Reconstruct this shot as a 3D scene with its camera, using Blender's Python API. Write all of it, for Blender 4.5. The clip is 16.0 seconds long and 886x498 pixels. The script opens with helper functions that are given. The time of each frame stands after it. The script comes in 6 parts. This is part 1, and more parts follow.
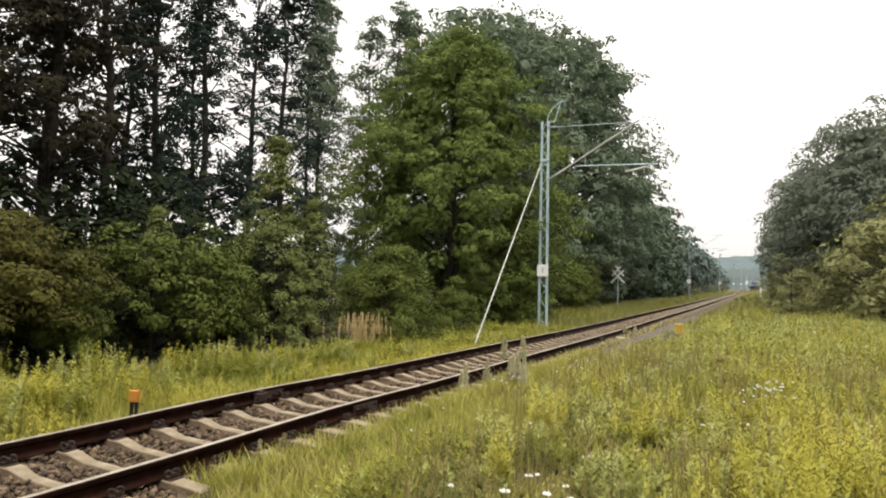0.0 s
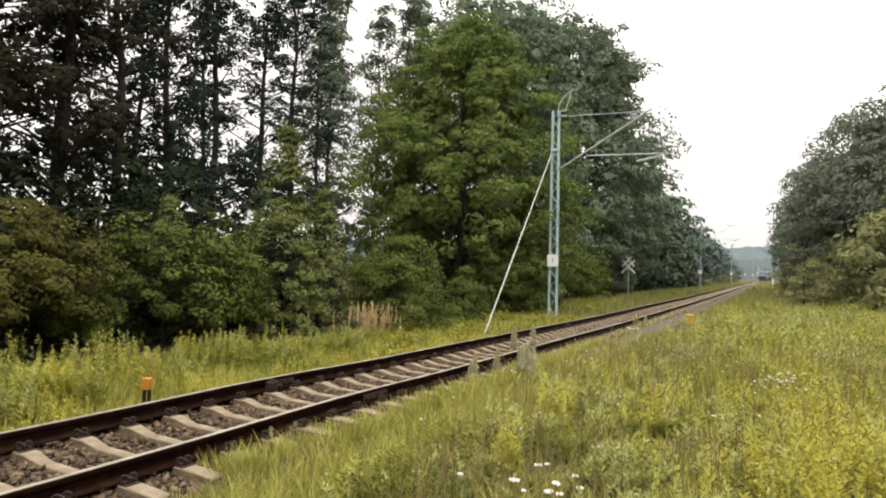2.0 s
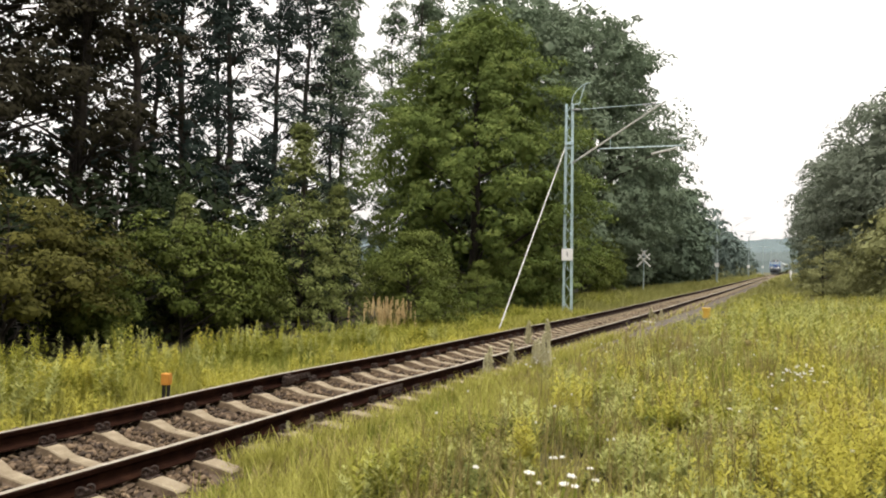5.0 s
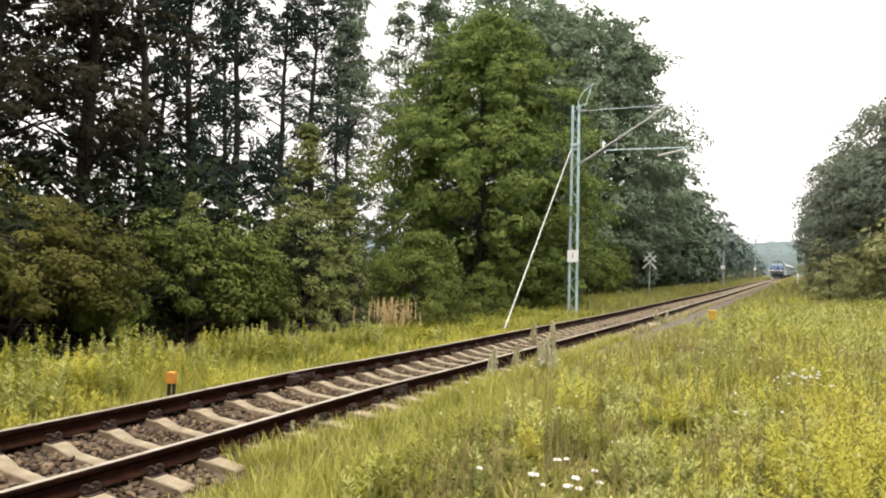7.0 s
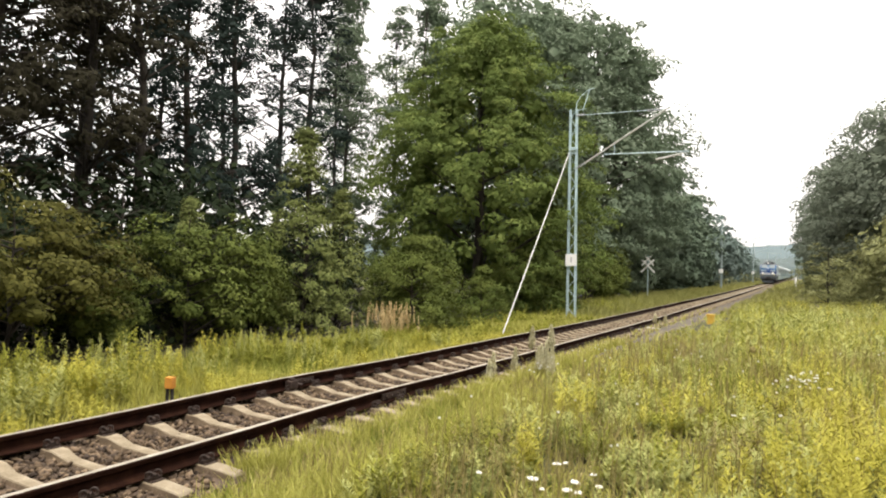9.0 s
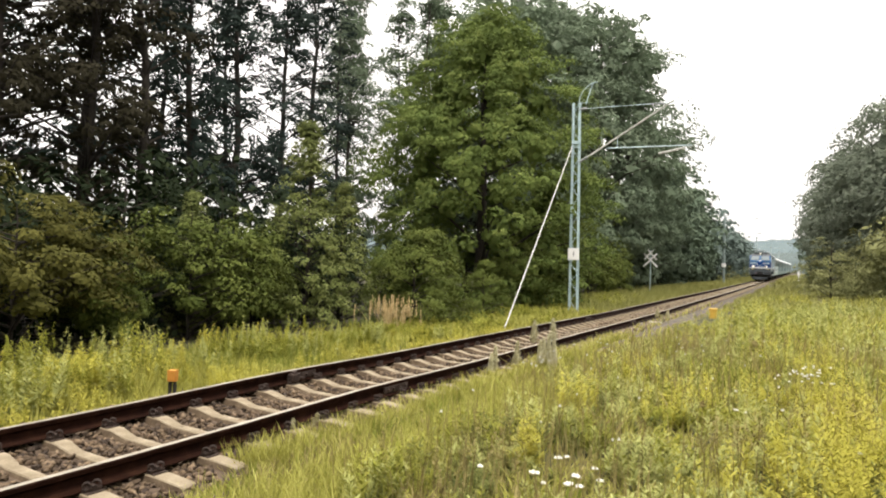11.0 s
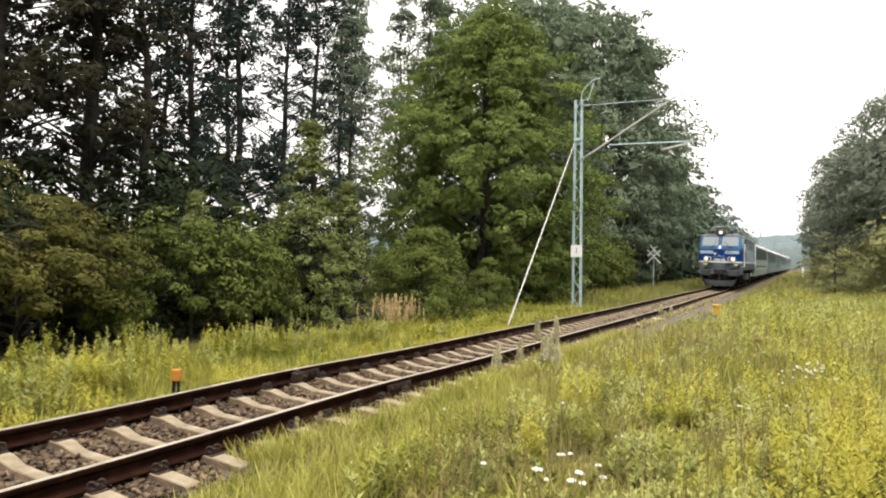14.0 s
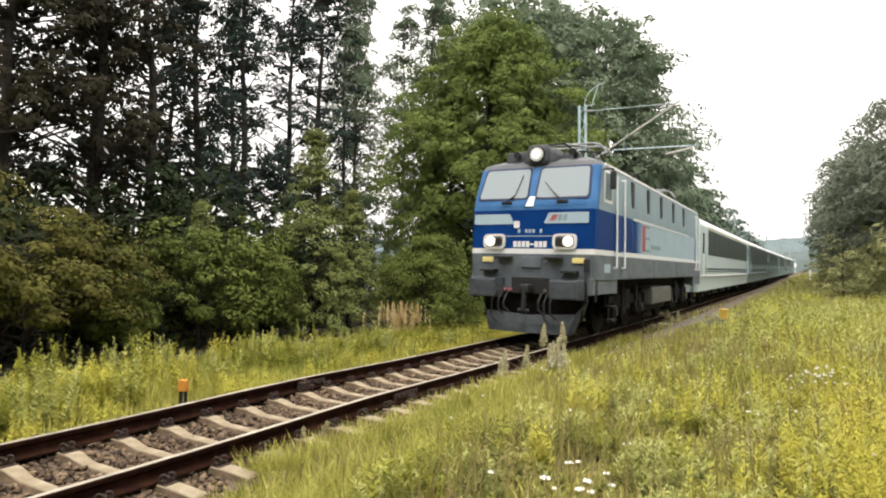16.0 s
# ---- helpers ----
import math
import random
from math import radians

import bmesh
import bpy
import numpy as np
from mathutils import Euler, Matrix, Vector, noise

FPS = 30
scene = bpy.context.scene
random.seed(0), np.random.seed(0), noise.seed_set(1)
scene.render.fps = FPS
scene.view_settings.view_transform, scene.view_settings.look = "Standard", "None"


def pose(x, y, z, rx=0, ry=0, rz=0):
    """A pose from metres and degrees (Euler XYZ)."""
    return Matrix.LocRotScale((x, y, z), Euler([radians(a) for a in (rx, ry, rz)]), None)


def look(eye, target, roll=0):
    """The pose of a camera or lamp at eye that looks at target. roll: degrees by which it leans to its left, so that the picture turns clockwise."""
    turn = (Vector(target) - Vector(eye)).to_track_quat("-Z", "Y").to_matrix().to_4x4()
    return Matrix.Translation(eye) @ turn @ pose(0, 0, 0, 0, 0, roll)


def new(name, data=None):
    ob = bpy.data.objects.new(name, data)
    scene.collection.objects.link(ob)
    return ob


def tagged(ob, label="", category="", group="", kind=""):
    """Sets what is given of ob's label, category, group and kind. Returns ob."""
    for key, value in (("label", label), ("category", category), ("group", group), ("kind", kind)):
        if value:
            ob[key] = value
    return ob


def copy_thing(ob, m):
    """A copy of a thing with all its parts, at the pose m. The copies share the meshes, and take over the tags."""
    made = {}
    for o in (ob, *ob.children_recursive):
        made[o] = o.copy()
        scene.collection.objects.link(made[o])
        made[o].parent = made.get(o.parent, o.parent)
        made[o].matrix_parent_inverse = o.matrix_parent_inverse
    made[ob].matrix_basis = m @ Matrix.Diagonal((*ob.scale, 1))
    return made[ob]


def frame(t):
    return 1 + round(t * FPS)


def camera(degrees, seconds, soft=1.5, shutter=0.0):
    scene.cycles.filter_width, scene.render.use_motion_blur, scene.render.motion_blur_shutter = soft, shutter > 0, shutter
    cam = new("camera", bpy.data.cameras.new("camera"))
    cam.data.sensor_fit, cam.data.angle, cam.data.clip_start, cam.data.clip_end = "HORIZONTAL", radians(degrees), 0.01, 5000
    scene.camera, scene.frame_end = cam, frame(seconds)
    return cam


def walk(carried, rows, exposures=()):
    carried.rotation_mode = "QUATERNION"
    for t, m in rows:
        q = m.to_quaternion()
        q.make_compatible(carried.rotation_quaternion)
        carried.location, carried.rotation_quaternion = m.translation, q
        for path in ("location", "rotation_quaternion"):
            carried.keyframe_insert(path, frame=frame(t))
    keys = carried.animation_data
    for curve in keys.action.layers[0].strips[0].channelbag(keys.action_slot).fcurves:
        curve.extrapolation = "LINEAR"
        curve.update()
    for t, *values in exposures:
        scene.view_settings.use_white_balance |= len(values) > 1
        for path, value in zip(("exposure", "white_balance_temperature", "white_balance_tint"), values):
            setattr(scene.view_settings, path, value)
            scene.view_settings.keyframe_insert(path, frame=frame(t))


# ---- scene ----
cam = camera(69.83, 16.0, soft=2.05)
PATH = [
    (0.0, pose(5.647, 0.010, 1.701, 92.836, -1.792, 26.248)),
    (0.5, pose(5.647, 0.008, 1.700, 92.712, -1.766, 26.652)),
    (1.0, pose(5.639, 0.014, 1.698, 92.033, -1.759, 27.045)),
    (1.5, pose(5.645, 0.021, 1.693, 91.812, -1.997, 27.025)),
    (2.0, pose(5.640, 0.021, 1.697, 91.898, -1.941, 27.131)),
    (2.5, pose(5.636, 0.021, 1.705, 91.915, -2.018, 27.374)),
    (3.0, pose(5.662, -0.037, 1.685, 92.588, -1.926, 27.373)),
    (3.5, pose(5.655, -0.001, 1.686, 91.195, -1.368, 27.855)),
    (4.0, pose(5.653, 0.000, 1.693, 91.189, -1.331, 28.334)),
    (6.5, pose(5.657, -0.004, 1.693, 91.684, -1.692, 28.462)),
    (7.0, pose(5.655, 0.000, 1.694, 91.456, -1.860, 28.897)),
    (7.5, pose(5.656, -0.004, 1.693, 91.614, -1.850, 28.885)),
    (8.0, pose(5.655, -0.006, 1.697, 91.667, -1.897, 28.750)),
    (8.5, pose(5.655, -0.004, 1.693, 91.854, -1.888, 28.813)),
    (9.0, pose(5.656, -0.008, 1.694, 91.843, -1.746, 28.746)),
    (11.5, pose(5.655, 0.004, 1.693, 91.227, -1.877, 28.986)),
    (12.0, pose(5.658, -0.001, 1.697, 91.349, -1.820, 29.007)),
    (12.5, pose(5.654, 0.000, 1.693, 91.455, -1.846, 28.957)),
    (13.0, pose(5.658, 0.006, 1.693, 91.403, -1.688, 29.112)),
    (13.5, pose(5.657, 0.004, 1.695, 91.378, -1.689, 29.386)),
    (14.0, pose(5.665, 0.008, 1.692, 91.089, -1.459, 29.241)),
    (14.5, pose(5.664, 0.010, 1.702, 91.072, -1.133, 29.549)),
    (15.0, pose(5.668, 0.011, 1.700, 91.261, -1.189, 29.581)),
    (15.5, pose(5.665, 0.011, 1.706, 91.475, -0.949, 29.688)),
    (16.0, pose(5.668, 0.010, 1.705, 91.693, -0.841, 29.738)),
]
walk(cam, PATH, [(0.0, -0.2, 6950, 10), (3.0, -0.2, 6950, 10), (4.2, -0.22, 6950, 10), (6.5, 0.16, 6950, 10), (16.0, 0.16, 6950, 10)])

# ---- light: an even overcast sky ----
world = bpy.data.worlds.new("overcast_sky")
scene.world = world
world.use_nodes = True
wn, wl = world.node_tree.nodes, world.node_tree.links
sky = wn.new("ShaderNodeTexSky")
sky.sky_type = "NISHITA"
sky.sun_disc = False
sky.sun_elevation, sky.sun_rotation = radians(74), radians(218)
sky.dust_density = 6.0
cloud = wn.new("ShaderNodeMix")
cloud.data_type = "RGBA"
cloud.inputs[0].default_value = 0.94
cloud.inputs[7].default_value = (10.0, 9.85, 10.0, 1)
wl.new(sky.outputs[0], cloud.inputs[6])
wl.new(cloud.outputs[2], wn["Background"].inputs[0])
# an overcast sky is about three times as bright overhead as at the horizon
direction = wn.new("ShaderNodeTexCoord")
split = wn.new("ShaderNodeSeparateXYZ")
dome = wn.new("ShaderNodeMapRange")
dome.inputs["From Min"].default_value, dome.inputs["From Max"].default_value = 0.0, 1.0
dome.inputs["To Min"].default_value, dome.inputs["To Max"].default_value = 0.11, 0.33
wl.new(direction.outputs["Generated"], split.inputs[0])
wl.new(split.outputs[2], dome.inputs["Value"])
wl.new(dome.outputs[0], wn["Background"].inputs[1])
sun_data = bpy.data.lights.new("sun", "SUN")
sun_data.energy, sun_data.angle, sun_data.color = 2.6, radians(22), (1.0, 0.96, 0.9)
sun = new("sun", sun_data)
sun.matrix_world = look((0, 0, 60), (-7, 9, 20))
scene.view_settings.exposure = 0.0


# ---- materials ----
def material(name, colors, rough=0.7, scale=8.0, fine=60.0, bump=0.3, metal=0.0, island=0.0, translucent=0.0, spec=0.4, coord="Object", bump_scale=None, obj_random=0.0):
    """colors: two to four base colours, spread by noise at two sizes."""
    m = bpy.data.materials.new(name)
    m.use_nodes = True
    n, l = m.node_tree.nodes, m.node_tree.links
    b = n["Principled BSDF"]
    out = n["Material Output"]
    tc = n.new("ShaderNodeTexCoord")
    na = n.new("ShaderNodeTexNoise")
    na.inputs["Scale"].default_value, na.inputs["Detail"].default_value = scale, 4
    nb = n.new("ShaderNodeTexNoise")
    nb.inputs["Scale"].default_value, nb.inputs["Detail"].default_value = fine, 3
    l.new(tc.outputs[coord], na.inputs["Vector"])
    l.new(tc.outputs[coord], nb.inputs["Vector"])
    mx = n.new("ShaderNodeMix")
    mx.inputs[0].default_value = 0.35
    l.new(na.outputs[0], mx.inputs[2])
    l.new(nb.outputs[0], mx.inputs[3])
    fac = mx.outputs[0]
    if island or obj_random:
        if island:
            g = n.new("ShaderNodeNewGeometry")
            src = g.outputs["Random Per Island"]
        else:
            g = n.new("ShaderNodeObjectInfo")
            src = g.outputs["Random"]
        mi = n.new("ShaderNodeMix")
        mi.inputs[0].default_value = island or obj_random
        l.new(fac, mi.inputs[2])
        l.new(src, mi.inputs[3])
        fac = mi.outputs[0]
    cr = n.new("ShaderNodeValToRGB")
    e = cr.color_ramp.elements
    lo, hi = (0.12, 0.88) if (island or obj_random) else (0.32, 0.68)
    while len(e) < len(colors):
        e.new(0.5)
    for i, c in enumerate(colors):
        e[i].position = lo + (hi - lo) * i / (len(colors) - 1)
        e[i].color = (*c, 1)
    l.new(fac, cr.inputs[0])
    l.new(cr.outputs[0], b.inputs["Base Color"])
    b.inputs["Roughness"].default_value = rough
    b.inputs["Metallic"].default_value = metal
    b.inputs["Specular IOR Level"].default_value = spec
    if bump:
        bp = n.new("ShaderNodeBump")
        bp.inputs["Strength"].default_value = bump
        bp.inputs["Distance"].default_value = 0.02
        l.new(mx.outputs[0], bp.inputs["Height"])
        l.new(bp.outputs[0], b.inputs["Normal"])
    if translucent:
        t = n.new("ShaderNodeBsdfTranslucent")
        l.new(cr.outputs[0], t.inputs[0])
        s = n.new("ShaderNodeMixShader")
        s.inputs[0].default_value = translucent
        l.new(b.outputs[0], s.inputs[1])
        l.new(t.outputs[0], s.inputs[2])
        l.new(s.outputs[0], out.inputs[0])
    return m


def glow(name, color, strength):
    m = bpy.data.materials.new(name)
    m.use_nodes = True
    b = m.node_tree.nodes["Principled BSDF"]
    b.inputs["Base Color"].default_value = (*color, 1)
    b.inputs["Emission Color"].default_value = (*color, 1)
    b.inputs["Emission Strength"].default_value = strength
    return m


def glass_dark(name, color, rough=0.05):
    m = bpy.data.materials.new(name)
    m.use_nodes = True
    b = m.node_tree.nodes["Principled BSDF"]
    b.inputs["Base Color"].default_value = (*color, 1)
    b.inputs["Roughness"].default_value = rough
    b.inputs["Specular IOR Level"].default_value = 0.7
    return m


M_GROUND = material("meadow_soil", [(0.035, 0.032, 0.012), (0.07, 0.068, 0.02), (0.06, 0.045, 0.022)], 0.95, 0.6, 14, 0.6)
# litter brown, lowered to include the shade under the shrubs
M_LITTER = material("shaded_leaf_litter", [(0.012, 0.01, 0.007), (0.03, 0.024, 0.015), (0.05, 0.045, 0.02)], 0.95, 1.2, 14, 0.8)
M_TAN = material("pale_tan_steel", [(0.46, 0.46, 0.43), (0.56, 0.56, 0.53)], 0.6, 3, 40, 0.1)
M_BALLAST = material("ballast_bed", [(0.03, 0.02, 0.013), (0.08, 0.055, 0.036), (0.14, 0.1, 0.068)], 0.95, 6, 26, 1.0)
M_GRAVEL = material("grey_gravel", [(0.05, 0.04, 0.03), (0.1, 0.084, 0.063), (0.17, 0.145, 0.11)], 0.95, 5, 45, 0.9)
M_STONE = material("ballast_stone", [(0.028, 0.018, 0.012), (0.075, 0.05, 0.03), (0.2, 0.142, 0.088)], 0.9, 9, 60, 0.3, island=0.7)
M_STONE_OB = material("ballast_stone_single", [(0.028, 0.018, 0.012), (0.075, 0.05, 0.03), (0.2, 0.142, 0.088)], 0.9, 9, 60, 0.3, obj_random=0.7)
M_CONCRETE = material("sleeper_concrete", [(0.13, 0.1, 0.06), (0.225, 0.183, 0.122), (0.32, 0.272, 0.192)], 0.85, 5, 70, 0.25)
# sleeper flanks: brown dust stain, with their shade mixed into the colour
M_CONCRETE_SIDE = material("shaded_stained_concrete", [(0.055, 0.036, 0.021), (0.105, 0.073, 0.044), (0.18, 0.135, 0.088)], 0.9, 6, 50, 0.4)
M_RAIL = material("rusty_rail", [(0.009, 0.0032, 0.002), (0.018, 0.007, 0.0042), (0.034, 0.015, 0.0085)], 0.9, 7, 90, 0.3, spec=0.06)
M_RAILTOP = material("worn_rail_head", [(0.3, 0.26, 0.21), (0.45, 0.41, 0.34), (0.6, 0.56, 0.48)], 0.42, 3, 60, 0.05, metal=0.5)
M_IRON = material("fastening_iron", [(0.012, 0.007, 0.005), (0.03, 0.017, 0.012), (0.06, 0.035, 0.024)], 0.75, 30, 150, 0.4)
M_GALV = material("galvanised_steel", [(0.34, 0.46, 0.49), (0.46, 0.59, 0.62), (0.55, 0.67, 0.7)], 0.55, 3, 40, 0.1, metal=0.2)
# far masts: haze put into the steel colour
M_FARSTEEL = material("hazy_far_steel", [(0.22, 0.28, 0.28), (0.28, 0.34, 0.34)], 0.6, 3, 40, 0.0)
M_WHITE = material("white_enamel", [(0.84, 0.84, 0.83), (0.9, 0.9, 0.89)], 0.5, 4, 30, 0.05)
M_ORANGE = material("orange_paint", [(0.5, 0.2, 0.03), (0.62, 0.29, 0.06)], 0.5, 10, 60, 0.1)
M_TANKGREY = material("grey_print", [(0.2, 0.21, 0.22), (0.3, 0.31, 0.32)], 0.6, 10, 60, 0.05)
M_PORCELAIN = material("grey_porcelain", [(0.2, 0.21, 0.22), (0.36, 0.37, 0.38)], 0.3, 8, 60, 0.05)
M_BLACK = material("black_paint", [(0.012, 0.012, 0.012), (0.03, 0.028, 0.026)], 0.6, 10, 60, 0.1)
M_BARK = material("dark_bark", [(0.014, 0.011, 0.009), (0.032, 0.026, 0.021), (0.055, 0.045, 0.037)], 0.95, 3, 18, 1.0)
# both alder colours hold the darkness of leaves backlit by the sky
L_DARK = material("backlit_alder_leaf", [(0.009, 0.015, 0.014), (0.026, 0.04, 0.034), (0.062, 0.085, 0.064)], 0.85, 0.8, 2.0, 0, island=0.15, translucent=0.08, spec=0.12)
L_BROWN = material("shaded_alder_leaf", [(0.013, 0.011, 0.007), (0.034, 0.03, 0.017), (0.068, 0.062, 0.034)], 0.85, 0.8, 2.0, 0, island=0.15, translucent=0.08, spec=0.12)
L_MID = material("hornbeam_leaf", [(0.028, 0.052, 0.014), (0.118, 0.16, 0.042), (0.285, 0.32, 0.095)], 0.85, 0.95, 2.2, 0, island=0.14, translucent=0.28, spec=0.12)
# ash leaves greyed and lightened so that the colour carries some haze
L_COOL = material("hazy_ash_leaf", [(0.066, 0.102, 0.062), (0.138, 0.18, 0.118), (0.235, 0.276, 0.195)], 0.85, 0.4, 1.6, 0, island=0.15, translucent=0.25, spec=0.12)
L_BUSH = material("shrub_leaf", [(0.022, 0.04, 0.009), (0.088, 0.112, 0.025), (0.21, 0.23, 0.064)], 0.85, 1.0, 2.8, 0, island=0.14, translucent=0.15, spec=0.12)
L_OLIVE = material("willow_leaf", [(0.022, 0.024, 0.005), (0.075, 0.074, 0.017), (0.19, 0.18, 0.048)], 0.85, 1.0, 2.8, 0, island=0.14, translucent=0.15, spec=0.12)
# near-black green: shade inside the wood painted into the leaves
L_DEEP = material("shaded_undergrowth_leaf", [(0.005, 0.009, 0.004), (0.014, 0.023, 0.009), (0.042, 0.054, 0.02)], 0.85, 0.7, 2.2, 0, island=0.3, translucent=0.1, spec=0.12)
# the next five colours have the distance haze painted into them
L_HAZE = material("hazy_far_leaf", [(0.052, 0.078, 0.052), (0.095, 0.13, 0.088), (0.14, 0.178, 0.126)], 0.85, 0.3, 1.2, 0, island=0.15, translucent=0.12, spec=0.12)
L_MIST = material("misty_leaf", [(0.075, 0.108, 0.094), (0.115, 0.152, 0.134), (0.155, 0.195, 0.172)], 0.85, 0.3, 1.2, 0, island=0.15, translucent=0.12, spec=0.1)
L_FARGRASS = material("hazy_meadow_grass", [(0.2, 0.205, 0.062), (0.3, 0.3, 0.1), (0.41, 0.395, 0.155)], 0.85, 0.5, 2.0, 0, island=0.3, translucent=0.2, spec=0.1)
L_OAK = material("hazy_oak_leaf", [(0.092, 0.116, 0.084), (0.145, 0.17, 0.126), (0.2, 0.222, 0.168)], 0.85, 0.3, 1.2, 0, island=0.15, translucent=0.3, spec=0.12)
L_PALEOLIVE = material("hazy_willow_leaf", [(0.13, 0.142, 0.062), (0.205, 0.213, 0.093), (0.285, 0.285, 0.13)], 0.85, 0.5, 2.0, 0, island=0.15, translucent=0.2, spec=0.12)
L_SAGE = material("sage_weed_leaf", [(0.17, 0.188, 0.06), (0.38, 0.395, 0.14), (0.59, 0.59, 0.25)], 0.85, 0.6, 3.0, 0, island=0.32, translucent=0.25, spec=0.12)
L_SAGELEAF = material("young_birch_leaf", [(0.05, 0.068, 0.02), (0.15, 0.176, 0.056), (0.285, 0.305, 0.118)], 0.85, 1.0, 2.8, 0, island=0.25, translucent=0.18, spec=0.12)
L_GRASS = material("meadow_grass", [(0.135, 0.14, 0.03), (0.315, 0.314, 0.068), (0.5, 0.48, 0.14), (0.64, 0.6, 0.25)], 0.85, 0.8, 3.0, 0, island=0.36, translucent=0.25, spec=0.12)
L_YELLOW = material("yellow_weed", [(0.31, 0.3, 0.05), (0.47, 0.44, 0.085), (0.62, 0.565, 0.15)], 0.85, 0.8, 4.0, 0, island=0.3, translucent=0.3, spec=0.12)
L_WEED = material("tall_weed_leaf", [(0.1, 0.118, 0.02), (0.27, 0.28, 0.05), (0.48, 0.46, 0.1)], 0.85, 0.6, 3.0, 0, island=0.32, translucent=0.25, spec=0.12)
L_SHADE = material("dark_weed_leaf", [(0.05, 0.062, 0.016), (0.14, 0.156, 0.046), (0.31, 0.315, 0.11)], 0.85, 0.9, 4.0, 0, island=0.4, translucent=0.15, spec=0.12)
L_DRY = material("dry_grass", [(0.46, 0.34, 0.16), (0.62, 0.48, 0.25), (0.74, 0.6, 0.36)], 0.7, 2, 8.0, 0, island=0.6, translucent=0.2)
L_GREEN = material("fresh_grass", [(0.1, 0.13, 0.025), (0.21, 0.245, 0.045), (0.34, 0.35, 0.075)], 0.85, 0.6, 3.0, 0, island=0.38, translucent=0.25, spec=0.12)
L_STRAW = material("straw_grass", [(0.16, 0.12, 0.05), (0.3, 0.25, 0.1), (0.44, 0.38, 0.18)], 0.85, 0.8, 4.0, 0, island=0.4, translucent=0.2, spec=0.12)
L_SILVER = material("silver_plume", [(0.32, 0.3, 0.15), (0.46, 0.43, 0.26), (0.6, 0.57, 0.4)], 0.7, 3, 12.0, 0, island=0.6, translucent=0.2)
M_PETAL = material("white_petal", [(0.7, 0.69, 0.62), (0.84, 0.83, 0.77)], 0.6, 20, 80, 0.0)


# ---- building helpers ----
def part(name, bm, mat, parent=None, label="", smooth=False):
    me = bpy.data.meshes.new(name)
    bm.to_mesh(me)
    bm.free()
    for m in (mat if isinstance(mat, (list, tuple)) else [mat]):
        me.materials.append(m)
    if smooth:
        for p in me.polygons:
            p.use_smooth = True
    ob = new(name, me)
    ob.parent = parent
    if label:
        tagged(ob, label)
    return ob


def empty(name, m=None):
    ob = new(name)
    ob.empty_display_size = 0.2
    if m is not None:
        ob.matrix_basis = m
    return ob


def block(bm, x0, x1, y0, y1, z0, z1, bevel=0.0, mi=0):
    """A bevelled box added to bm."""
    r = bmesh.ops.create_cube(bm, size=1.0)
    vs = r["verts"]
    bmesh.ops.scale(bm, vec=(x1 - x0, y1 - y0, z1 - z0), verts=vs)
    bmesh.ops.translate(bm, vec=((x0 + x1) / 2, (y0 + y1) / 2, (z0 + z1) / 2), verts=vs)
    fs = list({f for v in vs for f in v.link_faces})
    if mi:
        for f in fs:
            f.material_index = mi
    if bevel:
        es = list({e for v in vs for e in v.link_edges})
        bmesh.ops.bevel(bm, geom=es, offset=bevel, segments=2, affect="EDGES", profile=0.6)
    return vs


def tube(bm, a, b, r0, r1=None, seg=8, cap=True):
    """A tapered round bar from a to b."""
    a, b = Vector(a), Vector(b)
    d = b - a
    q = d.to_track_quat("Z", "Y").to_matrix().to_4x4()
    bmesh.ops.create_cone(bm, cap_ends=cap, segments=seg, radius1=r0, radius2=r0 if r1 is None else r1, depth=d.length,
                          matrix=Matrix.Translation((a + b) / 2) @ q)


def bar(bm, a, b, w, h):
    """A flat-sided bar from a to b."""
    a, b = Vector(a), Vector(b)
    d = b - a
    q = d.to_track_quat("Z", "Y").to_matrix().to_4x4()
    bmesh.ops.create_cube(bm, size=1.0, matrix=Matrix.Translation((a + b) / 2) @ q @ Matrix.Diagonal((w, h, d.length, 1)))


def quads_mesh(name, verts, mat, size=4):
    """A mesh of separate faces, each of size vertices, from an array (n, size, 3)."""
    verts = np.asarray(verts, dtype=np.float32)
    n = verts.shape[0]
    me = bpy.data.meshes.new(name)
    me.vertices.add(n * size)
    me.vertices.foreach_set("co", verts.reshape(-1))
    me.loops.add(n * size)
    me.loops.foreach_set("vertex_index", np.arange(n * size, dtype=np.int32))
    me.polygons.add(n)
    me.polygons.foreach_set("loop_start", np.arange(0, n * size, size, dtype=np.int32))
    me.update(calc_edges=True)
    me.materials.append(mat)
    return me


def strips_mesh(name, verts, faces, mat):
    """Repeats of one small mesh: verts (n, k, 3), faces: index tuples inside the small mesh."""
    verts = np.asarray(verts, dtype=np.float32)
    n, k = verts.shape[:2]
    loops = np.concatenate([np.asarray(f, dtype=np.int32) for f in faces])
    lens = np.array([len(f) for f in faces], dtype=np.int32)
    idx = (loops[None, :] + (np.arange(n, dtype=np.int32) * k)[:, None]).reshape(-1)
    tot = np.tile(lens, n)
    starts = np.concatenate([[0], np.cumsum(tot)[:-1]]).astype(np.int32)
    me = bpy.data.meshes.new(name)
    me.vertices.add(n * k)
    me.vertices.foreach_set("co", verts.reshape(-1))
    me.loops.add(len(idx))
    me.loops.foreach_set("vertex_index", idx)
    me.polygons.add(len(tot))
    me.polygons.foreach_set("loop_start", starts)
    me.update(calc_edges=True)
    me.materials.append(mat)
    return me


# ---- the line of the track ----
CANT = 0.0279
